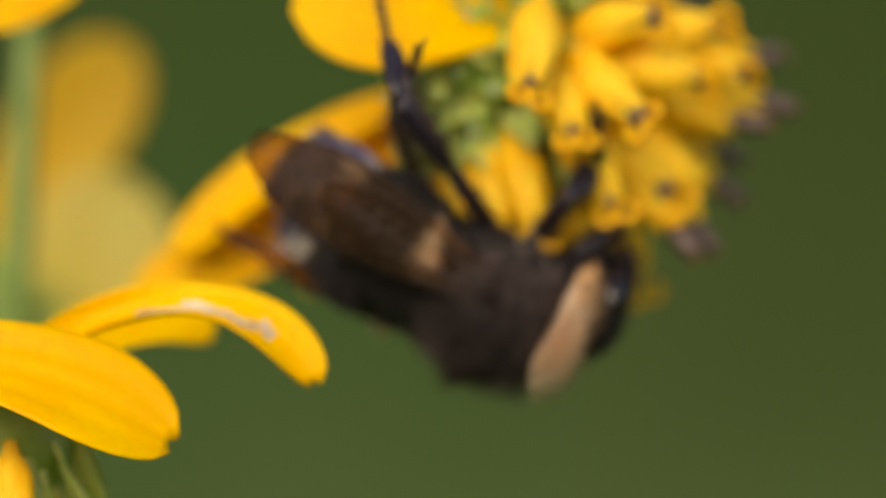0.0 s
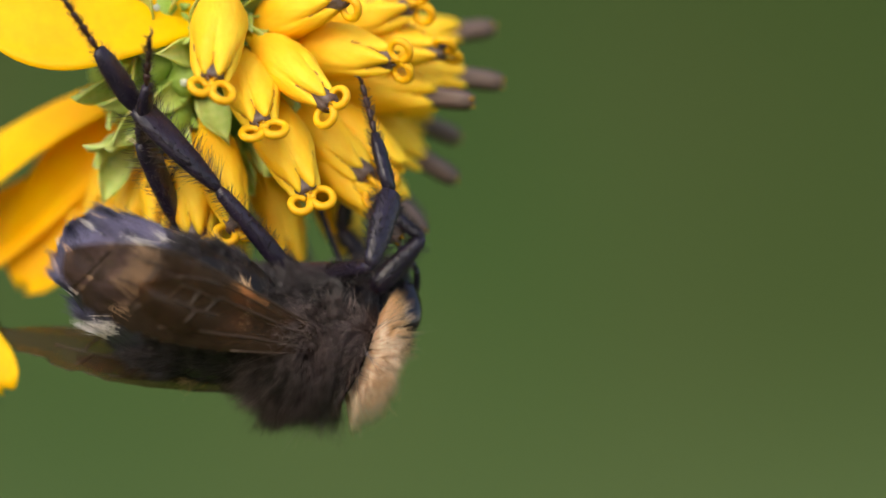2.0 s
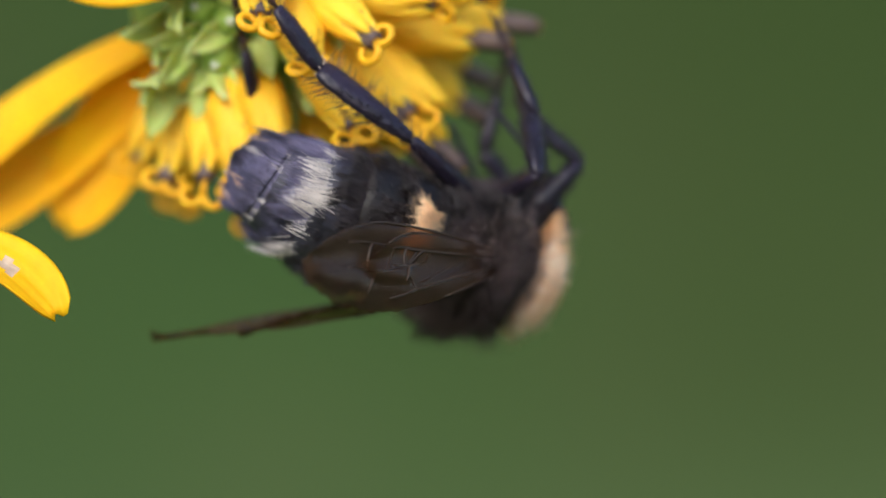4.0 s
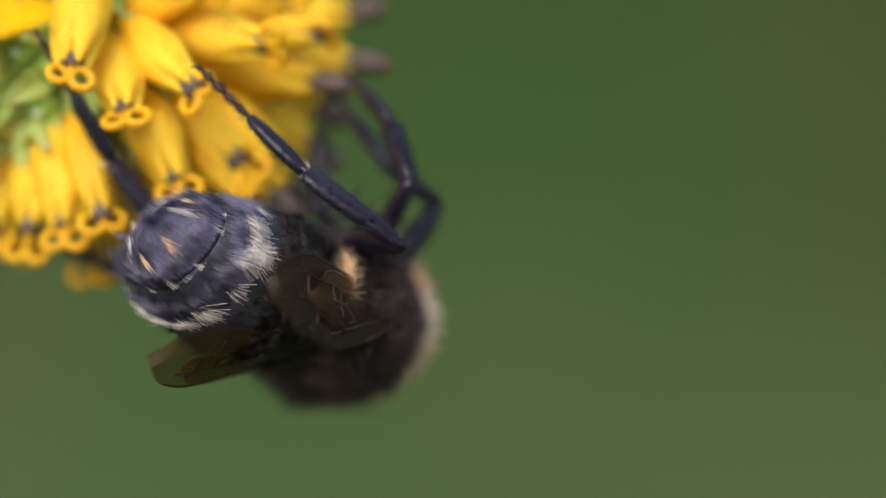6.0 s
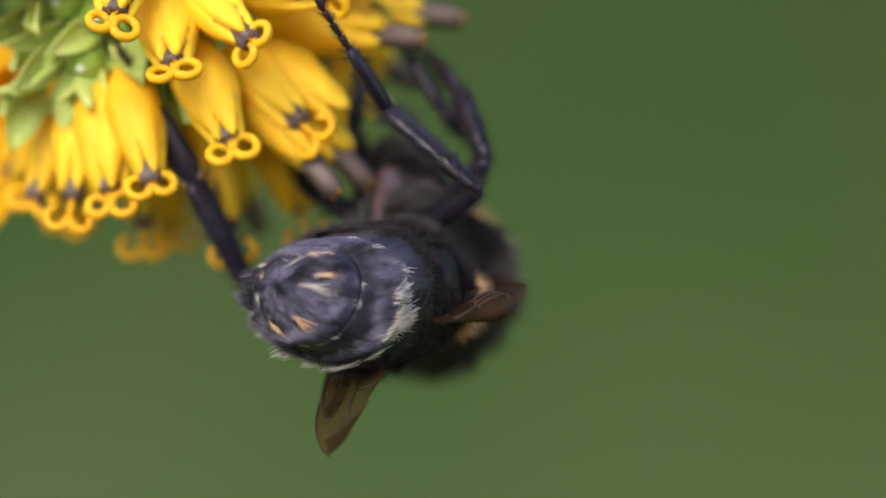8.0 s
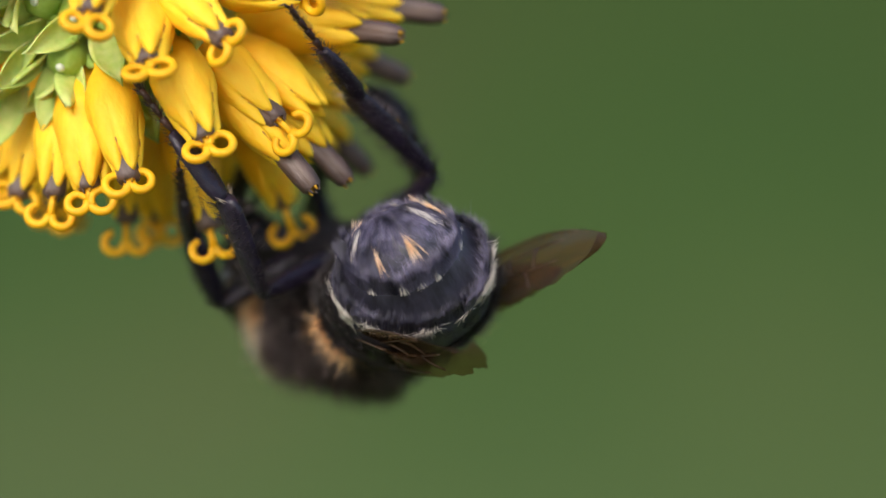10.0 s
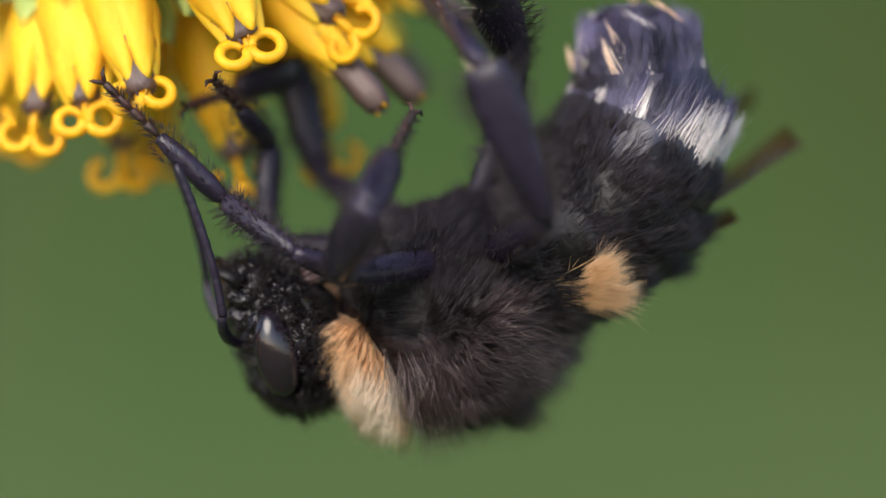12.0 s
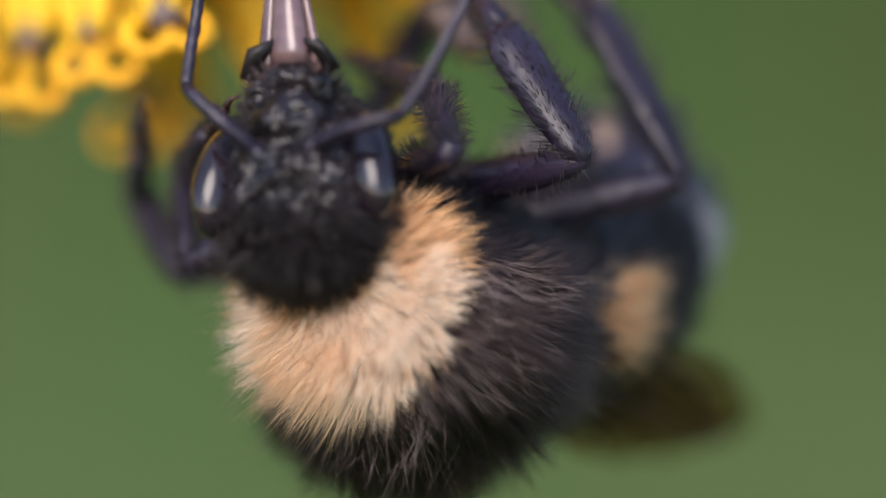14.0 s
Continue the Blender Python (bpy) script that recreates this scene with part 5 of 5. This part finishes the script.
    walk(BEE["LM"][0], [
        (0.0, joint(0.10, 0.85, -1.50, 48, 2, 81)), (0.5, joint(0.10, 0.85, -1.50, 48, 1, 80)), (1.0, joint(0.10, 0.85, -1.50, 47, 4, 66)),
        (1.25, joint(0.26, 0.81, -1.48, 49, -14, 71)), (1.5, joint(0.35, 0.81, -1.45, 49, -31, 76)), (2.0, joint(0.10, 0.85, -1.50, 48, -16, 79)),
        (2.5, joint(0.10, 0.85, -1.50, 47, -5, 85)), (3.0, joint(0.30, 0.81, -1.35, 52, -19, 84)), (5.5, joint(0.27, 1.23, -1.24, 50, 18, 116)),
        (6.0, joint(0.40, 1.43, -1.30, 50, 12, 119)), (6.5, joint(0.64, 1.43, -1.55, 66, 30, 143)), (7.0, joint(0.35, 1.34, -1.26, 26, 50, 92)),
        (7.5, joint(0.40, 1.45, -1.39, 55, 41, 138)), (8.0, joint(0.04, 0.79, -1.16, 48, 33, 130)), (10.75, joint(0.08, 0.86, -1.50, 30, 19, 87)),
        (13.5, joint(0.15, 0.99, -1.42, 20, 7, 47)), (14.0, joint(0.30, 1.07, -1.49, 16, -8, 92)),
    ])
    walk(BEE["LM"][1], [
        (0.0, joint(2.50, -0.00, -0.00, -93, 21, -114)), (0.5, joint(2.50, -0.00, -0.00, -99, 22, -126)), (1.0, joint(2.50, 0.00, 0.00, -96, 29, -93)),
        (1.25, joint(2.50, 0.00, 0.00, -106, 23, -115)), (1.5, joint(2.50, -0.00, 0.00, -112, 14, -134)), (2.0, joint(2.50, 0.00, 0.00, -97, 29, -109)),
        (2.5, joint(2.50, 0.00, -0.00, -85, 34, -99)), (3.0, joint(2.50, 0.00, -0.00, -98, 27, -125)), (5.5, joint(2.50, 0.00, -0.00, -59, 28, -105)),
        (6.0, joint(2.50, 0.00, -0.00, -53, 26, -102)), (6.5, joint(2.50, -0.00, -0.00, -28, 13, -100)), (7.0, joint(2.50, 0.00, 0.00, -37, 19, -54)),
        (7.5, joint(2.50, -0.00, 0.00, -29, 22, -96)), (8.0, joint(2.50, 0.00, 0.00, -41, 21, -102)), (10.75, joint(2.50, -0.00, 0.00, -46, 38, -54)),
        (13.5, joint(2.50, -0.00, 0.00, 7, 62, 29)), (14.0, joint(2.50, -0.00, 0.00, 25, 65, 4)),
    ])
    walk(BEE["LM"][2], [
        (0.0, joint(1.64, -1.97, -0.81, 60, 9, 23)), (0.5, joint(1.25, -1.73, -0.87, 62, 32, 24)), (1.0, joint(2.40, -2.00, -1.13, 40, 34, 1)),
        (1.25, joint(1.62, -1.92, -0.90, 17, 61, -40)), (1.5, joint(0.94, -1.60, -0.54, -55, 64, -125)), (2.0, joint(1.85, -1.90, -1.13, -67, 57, -123)),
        (2.5, joint(2.20, -1.87, -1.30, -16, 72, -60)), (3.0, joint(1.32, -1.67, -1.05, -72, 76, -121)), (5.5, joint(1.98, -1.95, -1.09, -50, 27, -115)),
        (6.0, joint(2.07, -2.02, -1.00, -49, 30, -118)), (6.5, joint(2.11, -2.21, -0.52, -25, 29, -111)), (7.0, joint(3.79, -1.75, -0.75, -39, 26, -74)),
        (7.5, joint(2.29, -2.12, -0.88, -30, 26, -107)), (8.0, joint(2.04, -2.10, -0.83, -44, 12, -125)), (10.75, joint(3.55, -1.47, -1.42, -70, -5, -115)),
        (13.5, joint(3.44, 0.52, -2.04, -95, -15, -93)), (14.0, joint(3.48, 0.07, -2.08, -94, -21, -128)),
    ])
    walk(BEE["LH"][0], [
        (0.0, joint(-1.00, 0.80, -1.35, 93, -4, 124)), (0.5, joint(-1.00, 0.80, -1.35, 93, 2, 122)), (1.0, joint(-1.00, 0.80, -1.35, 95, 19, 135)),
        (1.25, joint(-0.84, 0.76, -1.31, -79, 153, -27)), (1.5, joint(-0.75, 0.77, -1.26, -72, 148, -8)), (2.0, joint(-1.00, 0.80, -1.35, -83, 150, -25)),
        (2.5, joint(-1.00, 0.80, -1.35, -74, 138, -8)), (3.0, joint(-0.79, 0.79, -1.12, -72, 144, -4)), (3.62, joint(-0.67, 0.87, -1.14, -78, 162, -20)),
        (4.25, joint(-0.70, 0.91, -1.13, 100, 5, 148)), (4.88, joint(-0.78, 0.95, -1.14, 101, -9, 137)), (5.5, joint(-0.82, 1.08, -1.16, 105, -26, 124)),
        (6.0, joint(-0.70, 1.30, -1.20, 103, -29, 122)), (6.5, joint(-0.46, 1.37, -1.47, 107, -25, 119)), (7.0, joint(-0.74, 1.26, -1.13, 103, 11, 123)),
        (7.5, joint(-0.70, 1.36, -1.31, 104, 10, 142)), (8.0, joint(-1.04, 0.59, -1.09, 97, 20, 139)), (10.5, joint(-1.03, 0.81, -1.35, -46, 143, 9)),
        (11.0, joint(-1.00, 0.80, -1.35, -48, 140, 11)), (11.25, joint(-1.03, 0.77, -1.35, -69, 139, -16)), (11.5, joint(-1.02, 0.71, -1.29, 94, 36, 138)),
        (12.0, joint(-1.11, 0.59, -1.15, -61, 128, -13)), (14.0, joint(-0.80, 1.16, -1.34, -84, 124, -34)),
    ])
    walk(BEE["LH"][1], [
        (0.0, joint(3.00, -0.00, -0.00, -2, 3, -3)), (0.5, joint(3.00, 0.00, 0.00, -7, 17, -27)), (1.0, joint(3.00, 0.00, -0.00, -8, 13, -19)),
        (1.25, joint(3.00, 0.00, 0.00, -5, 4, -11)), (1.5, joint(3.00, 0.00, -0.00, -4, -6, -4)), (2.0, joint(3.00, -0.00, 0.00, -5, 11, -7)),
        (2.5, joint(3.00, 0.00, -0.00, -5, 4, 6)), (3.0, joint(3.00, 0.00, 0.00, -5, 3, 4)), (3.62, joint(3.00, 0.00, -0.00, -7, 17, -19)),
        (4.25, joint(3.00, 0.00, -0.00, -17, 29, -46)), (4.88, joint(3.00, 0.00, 0.00, -33, 34, -78)), (5.5, joint(3.00, 0.00, 0.00, -48, 30, -110)),
        (6.0, joint(3.00, 0.00, 0.00, -50, 30, -113)), (6.5, joint(3.00, 0.00, 0.00, -49, -24, -148)), (7.0, joint(3.00, 0.00, -0.00, -60, 1, -96)),
        (7.5, joint(3.00, -0.00, 0.00, -41, 13, -102)), (8.0, joint(3.00, 0.00, 0.00, -52, 10, -113)), (10.5, joint(3.00, 0.00, 0.00, -15, 2, -56)),
        (11.0, joint(3.00, -0.00, 0.00, -12, 12, -49)), (11.25, joint(3.00, 0.00, -0.00, -24, 23, -59)), (11.5, joint(3.00, 0.00, -0.00, -40, 29, -72)),
        (12.0, joint(3.00, 0.00, -0.00, -34, 17, -69)), (14.0, joint(3.00, -0.00, 0.00, -31, 21, -69)),
    ])
    walk(BEE["LH"][2], [
        (0.0, joint(5.99, -0.14, -0.17, -44, 22, -88)), (0.5, joint(5.57, -1.29, -0.86, -47, 21, -85)), (1.0, joint(5.76, -0.97, -0.67, -34, 18, -61)),
        (1.25, joint(5.94, -0.57, -0.19, -16, -6, -21)), (1.5, joint(5.97, -0.20, 0.33, -19, -36, 16)), (2.0, joint(5.92, -0.34, -0.59, -14, -13, 6)),
        (2.5, joint(5.98, 0.31, -0.23, -21, -28, 36)), (3.0, joint(5.99, 0.23, -0.14, -15, -25, 25)), (3.62, joint(5.71, -0.94, -0.88, -8, -6, -10)),
        (4.25, joint(4.82, -1.90, -1.45, -15, 11, -44)), (4.88, joint(3.52, -2.44, -1.66, -30, 18, -83)), (5.5, joint(2.10, -2.43, -1.51, -43, 13, -122)),
        (6.0, joint(1.98, -2.39, -1.50, -43, 17, -122)), (6.5, joint(0.67, -1.43, 1.24, -43, -10, -124)), (7.0, joint(2.70, -2.98, -0.07, -44, -11, -105)),
        (7.5, joint(2.42, -2.87, -0.66, -26, 11, -78)), (8.0, joint(1.87, -2.73, -0.53, -30, 24, -55)), (10.5, joint(4.69, -2.48, -0.10, -9, 2, -47)),
        (11.0, joint(4.92, -2.22, -0.62, -6, -25, -62)), (11.25, joint(4.41, -2.39, -1.15, -24, 11, -59)), (11.5, joint(3.81, -2.49, -1.47, -45, 45, -73)),
        (12.0, joint(4.01, -2.68, -0.89, -45, 19, -80)), (14.0, joint(4.01, -2.61, -1.08, -42, 23, -80)),
    ])
    walk(BEE["RF"][0], [
        (0.0, joint(1.15, -0.75, -1.35, 51, 44, -36)), (3.0, joint(1.31, -0.82, -1.27, 47, 47, -41)), (5.5, joint(1.46, -0.26, -0.96, 50, 39, -31)),
        (6.0, joint(1.55, -0.10, -1.13, 54, 42, -30)), (6.5, joint(1.71, -0.09, -1.10, 46, 37, -38)), (7.0, joint(1.46, -0.20, -0.97, 48, 40, -36)),
        (7.5, joint(1.52, -0.06, -0.99, 49, 37, -35)), (8.0, joint(1.29, -0.63, -0.80, 51, 37, -28)), (10.5, joint(1.13, -0.72, -1.33, 51, 44, -36)),
        (11.0, joint(1.15, -0.75, -1.35, 12, 39, -82)), (11.5, joint(1.16, -0.81, -1.23, -12, 18, -115)), (11.75, joint(1.02, -1.01, -1.18, -2, 35, -79)),
        (12.0, joint(0.97, -1.05, -1.17, 28, 40, -27)), (12.25, joint(1.15, -0.84, -1.27, 21, 31, -41)), (12.5, joint(1.35, -0.63, -1.35, 17, 22, -56)),
        (13.0, joint(1.23, -0.52, -1.35, 17, 19, -57)), (13.5, joint(1.00, -0.73, -1.28, 19, 5, -49)), (14.0, joint(1.13, -0.66, -1.39, 29, -16, -48)),
    ])
    walk(BEE["RF"][1], [
        (0.0, joint(1.90, -0.00, 0.00, -36, 22, -93)), (3.0, joint(1.90, -0.00, 0.00, -36, 22, -93)), (5.5, joint(1.90, -0.00, -0.00, -36, 22, -93)),
        (6.0, joint(1.90, -0.00, 0.00, -36, 22, -93)), (6.5, joint(1.90, -0.00, 0.00, -36, 22, -93)), (7.0, joint(1.90, -0.00, 0.00, -36, 22, -93)),
        (7.5, joint(1.90, -0.00, 0.00, -36, 22, -93)), (8.0, joint(1.90, -0.00, 0.00, -36, 22, -93)), (10.5, joint(1.90, -0.00, 0.00, -36, 22, -93)),
        (11.0, joint(1.90, 0.00, 0.00, -36, 54, -42)), (11.5, joint(1.90, 0.00, 0.00, 51, 62, 82)), (11.75, joint(1.90, 0.00, 0.00, 65, 56, 71)),
        (12.0, joint(1.90, 0.00, -0.00, 75, 46, 58)), (12.25, joint(1.90, 0.00, 0.00, 109, 60, 101)), (12.5, joint(1.90, 0.00, 0.00, 150, 54, 152)),
        (13.0, joint(1.90, 0.00, 0.00, 171, 54, 170)), (13.5, joint(1.90, 0.00, -0.00, -152, 67, -163)), (14.0, joint(1.90, -0.00, 0.00, -136, 30, -157)),
    ])
    walk(BEE["RF"][2], [
        (0.0, joint(1.80, -1.76, -0.72, -19, 49, -34)), (3.0, joint(1.80, -1.76, -0.72, -19, 49, -34)), (5.5, joint(1.80, -1.76, -0.72, -19, 49, -34)),
        (6.0, joint(1.80, -1.76, -0.72, -19, 49, -34)), (6.5, joint(1.80, -1.76, -0.72, -19, 49, -34)), (7.0, joint(1.80, -1.76, -0.72, -19, 49, -34)),
        (7.5, joint(1.80, -1.76, -0.72, -19, 49, -34)), (8.0, joint(1.80, -1.76, -0.72, -19, 49, -34)), (10.5, joint(1.80, -1.76, -0.72, -19, 49, -34)),
        (11.0, joint(2.74, -0.74, -1.53, -6, 63, 9)), (11.5, joint(2.03, 0.88, -1.68, 37, 59, 77)), (11.75, joint(2.25, 1.00, -1.58, 32, 48, 40)),
        (12.0, joint(2.61, 1.12, -1.36, 34, 37, 9)), (12.25, joint(1.72, 0.94, -1.64, 109, 66, 101)), (12.5, joint(0.90, 0.52, -1.53, 156, 24, 166)),
        (13.0, joint(0.80, 0.19, -1.53, 160, 20, 167)), (13.5, joint(1.19, -0.21, -1.75, 174, 36, -179)), (14.0, joint(0.39, -0.64, -0.96, -176, 17, -179)),
    ])
    walk(BEE["RM"][0], [
        (0.0, joint(0.10, -0.85, -1.50, 7, 34, -72)), (3.25, joint(0.33, -0.85, -1.36, -16, 19, -105)), (6.5, joint(0.68, -0.25, -1.31, -14, 1, -122)),
        (7.0, joint(0.42, -0.36, -1.13, -19, 7, -112)), (7.5, joint(0.49, -0.23, -1.21, -19, -20, -108)), (8.0, joint(0.28, -0.89, -1.04, -30, 29, -62)),
        (10.5, joint(0.08, -0.83, -1.49, -49, -28, -55)), (11.0, joint(0.10, -0.85, -1.50, -49, -29, -56)), (11.5, joint(0.11, -0.93, -1.38, -55, -7, -43)),
        (12.0, joint(-0.09, -1.12, -1.20, -60, 19, -38)), (12.25, joint(0.10, -0.97, -1.34, -65, 26, -65)), (12.5, joint(0.30, -0.78, -1.47, -73, 29, -94)),
        (13.0, joint(0.17, -0.57, -1.40, -72, 10, -75)), (13.5, joint(-0.06, -0.69, -1.34, -71, 20, -76)), (14.0, joint(0.08, -0.62, -1.54, -67, -8, -77)),
    ])
    walk(BEE["RM"][1], [
        (0.0, joint(2.50, -0.00, 0.00, 18, 76, 20)), (3.25, joint(2.50, 0.00, 0.00, -48, 55, -19)), (6.5, joint(2.50, 0.00, 0.00, -56, 25, -1)),
        (7.0, joint(2.50, -0.00, 0.00, -47, 28, 2)), (7.5, joint(2.50, 0.00, -0.00, -42, 38, 10)), (8.0, joint(2.50, 0.00, 0.00, 34, 44, 72)),
        (10.5, joint(2.50, 0.00, 0.00, 81, 74, 118)), (11.0, joint(2.50, 0.00, 0.00, 38, 79, 73)), (11.5, joint(2.50, -0.00, 0.00, 39, 75, 47)),
        (12.0, joint(2.50, 0.00, -0.00, 40, 70, 20)), (12.25, joint(2.50, 0.00, 0.00, 45, 29, 43)), (12.5, joint(2.50, 0.00, -0.00, 32, 2, 74)),
        (13.0, joint(2.50, 0.00, -0.00, 56, -5, 125)), (13.5, joint(2.50, -0.00, -0.00, 58, -8, 95)), (14.0, joint(2.50, 0.00, -0.00, 72, 6, 121)),
    ])
    walk(BEE["RM"][2], [
        (0.0, joint(3.01, 0.19, -2.24, 7, 65, 8)), (3.25, joint(3.73, -0.43, -1.90, 4, 50, 28)), (6.5, joint(4.58, -0.04, -0.99, 8, 29, 50)),
        (7.0, joint(4.53, 0.06, -1.08, 19, 25, 65)), (7.5, joint(4.29, 0.31, -1.41, 42, 35, 71)), (8.0, joint(3.01, 1.57, -1.61, 55, 42, 56)),
        (10.5, joint(2.20, 0.55, -2.21, -170, 70, -149)), (11.0, joint(2.62, 0.41, -2.26, -171, 67, -151)), (11.5, joint(2.91, 0.44, -2.22, -180, 30, 173)),
        (12.0, joint(3.23, 0.27, -2.16, 177, -6, 143)), (12.25, joint(3.96, 1.38, -1.11, 157, 9, 123)), (12.5, joint(3.14, 2.21, -0.10, 125, 6, 107)),
        (13.0, joint(1.18, 1.87, 0.20, 147, -19, 92)), (13.5, joint(2.30, 2.27, 0.31, 142, 16, 120)), (14.0, joint(1.33, 1.97, -0.23, 145, 33, 155)),
    ])
    walk(BEE["RH"][0], [
        (0.0, joint(-1.00, -0.80, -1.35, 72, 152, -21)), (0.5, joint(-1.00, -0.80, -1.35, 73, 157, -18)), (1.0, joint(-1.00, -0.80, -1.35, 76, 162, -13)),
        (1.5, joint(-0.76, -0.83, -1.26, 80, 167, 1)), (2.0, joint(-1.00, -0.80, -1.35, 79, 154, -3)), (2.5, joint(-1.00, -0.80, -1.35, 82, 154, 3)),
        (3.0, joint(-0.83, -0.81, -1.11, 85, 159, 5)), (5.5, joint(-0.67, -0.52, -1.07, -86, 7, -129)), (6.0, joint(-0.59, -0.29, -1.23, -89, 22, -133)),
        (6.5, joint(-0.44, -0.21, -1.25, -78, 19, -127)), (7.0, joint(-0.69, -0.33, -1.02, -77, 27, -119)), (7.5, joint(-0.62, -0.23, -1.16, -74, 1, -111)),
        (8.0, joint(-0.83, -0.99, -0.98, -75, -12, -107)), (10.5, joint(-1.02, -0.79, -1.34, -83, -3, -102)), (11.0, joint(-1.00, -0.80, -1.35, -82, -12, -109)),
        (11.5, joint(-0.99, -0.89, -1.23, -84, 10, -124)), (12.0, joint(-1.17, -0.99, -0.94, -77, 21, -107)), (12.5, joint(-0.80, -0.78, -1.28, -77, 2, -107)),
        (13.0, joint(-0.91, -0.48, -1.15, -83, -7, -103)), (13.5, joint(-1.13, -0.49, -1.12, -83, 23, -116)), (14.0, joint(-1.01, -0.42, -1.40, -80, 10, -110)),
    ])
    walk(BEE["RH"][1], [
        (0.0, joint(3.00, 0.00, 0.00, 16, 52, -5)), (0.5, joint(3.00, 0.00, 0.00, 43, 44, 39)), (1.0, joint(3.00, 0.00, 0.00, 40, 40, 41)),
        (1.5, joint(3.00, 0.00, 0.00, 40, 30, 38)), (2.0, joint(3.00, 0.00, -0.00, 35, 36, 22)), (2.5, joint(3.00, 0.00, 0.00, 38, 19, 31)),
        (3.0, joint(3.00, 0.00, 0.00, 31, 9, 21)), (5.5, joint(3.00, -0.00, 0.00, 52, 21, 50)), (6.0, joint(3.00, 0.00, -0.00, 46, 19, 40)),
        (6.5, joint(3.00, 0.00, 0.00, 44, 20, 38)), (7.0, joint(3.00, 0.00, 0.00, 47, 23, 41)), (7.5, joint(3.00, 0.00, 0.00, 56, 22, 66)),
        (8.0, joint(3.00, 0.00, -0.00, 58, 19, 86)), (10.5, joint(3.00, 0.00, 0.00, 63, 15, 64)), (11.0, joint(3.00, 0.00, 0.00, 55, -12, 99)),
        (11.5, joint(3.00, 0.00, -0.00, 40, 11, 70)), (12.0, joint(3.00, 0.00, 0.00, 57, 9, 71)), (12.5, joint(3.00, 0.00, 0.00, 60, 14, 117)),
        (13.0, joint(3.00, 0.00, -0.00, 69, 0, 123)), (13.5, joint(3.00, 0.00, -0.00, 56, -3, 95)), (14.0, joint(3.00, 0.00, -0.00, 62, 8, 103)),
    ])
    walk(BEE["RH"][2], [
        (0.0, joint(4.85, -0.15, -2.35, 173, 78, -4)), (0.5, joint(4.67, 1.37, -2.08, -136, 76, 53)), (1.0, joint(4.76, 1.50, -1.91, -126, 54, 65)),
        (1.5, joint(5.05, 1.61, -1.48, -123, 55, 67)), (2.0, joint(5.24, 0.89, -1.78, -134, 60, 44)), (2.5, joint(5.43, 1.47, -0.98, -151, 72, 25)),
        (3.0, joint(5.76, 1.07, -0.47, -149, 61, 26)), (5.5, joint(4.81, 2.13, -1.10, -85, 28, 70)), (6.0, joint(5.18, 1.82, -0.98, -79, 24, 48)),
        (6.5, joint(5.23, 1.72, -1.03, -63, 25, 46)), (7.0, joint(5.08, 1.82, -1.16, -45, 25, 42)), (7.5, joint(4.12, 2.56, -1.10, -26, 50, 64)),
        (8.0, joint(3.19, 2.83, -0.97, -13, 8, 84)), (10.5, joint(4.26, 2.61, -0.77, 7, -17, 80)), (11.0, joint(2.55, 2.90, 0.64, 7, -20, 91)),
        (11.5, joint(4.02, 2.77, -0.56, -23, -3, 155)), (12.0, joint(3.95, 2.81, -0.46, -15, 20, 146)), (12.5, joint(1.69, 2.60, -0.71, -19, 10, 140)),
        (13.0, joint(1.38, 2.53, -0.01, -10, 7, 147)), (13.5, joint(2.76, 2.99, 0.17, -27, 49, 98)), (14.0, joint(2.34, 2.89, -0.43, -23, 53, 107)),
    ])


motions()
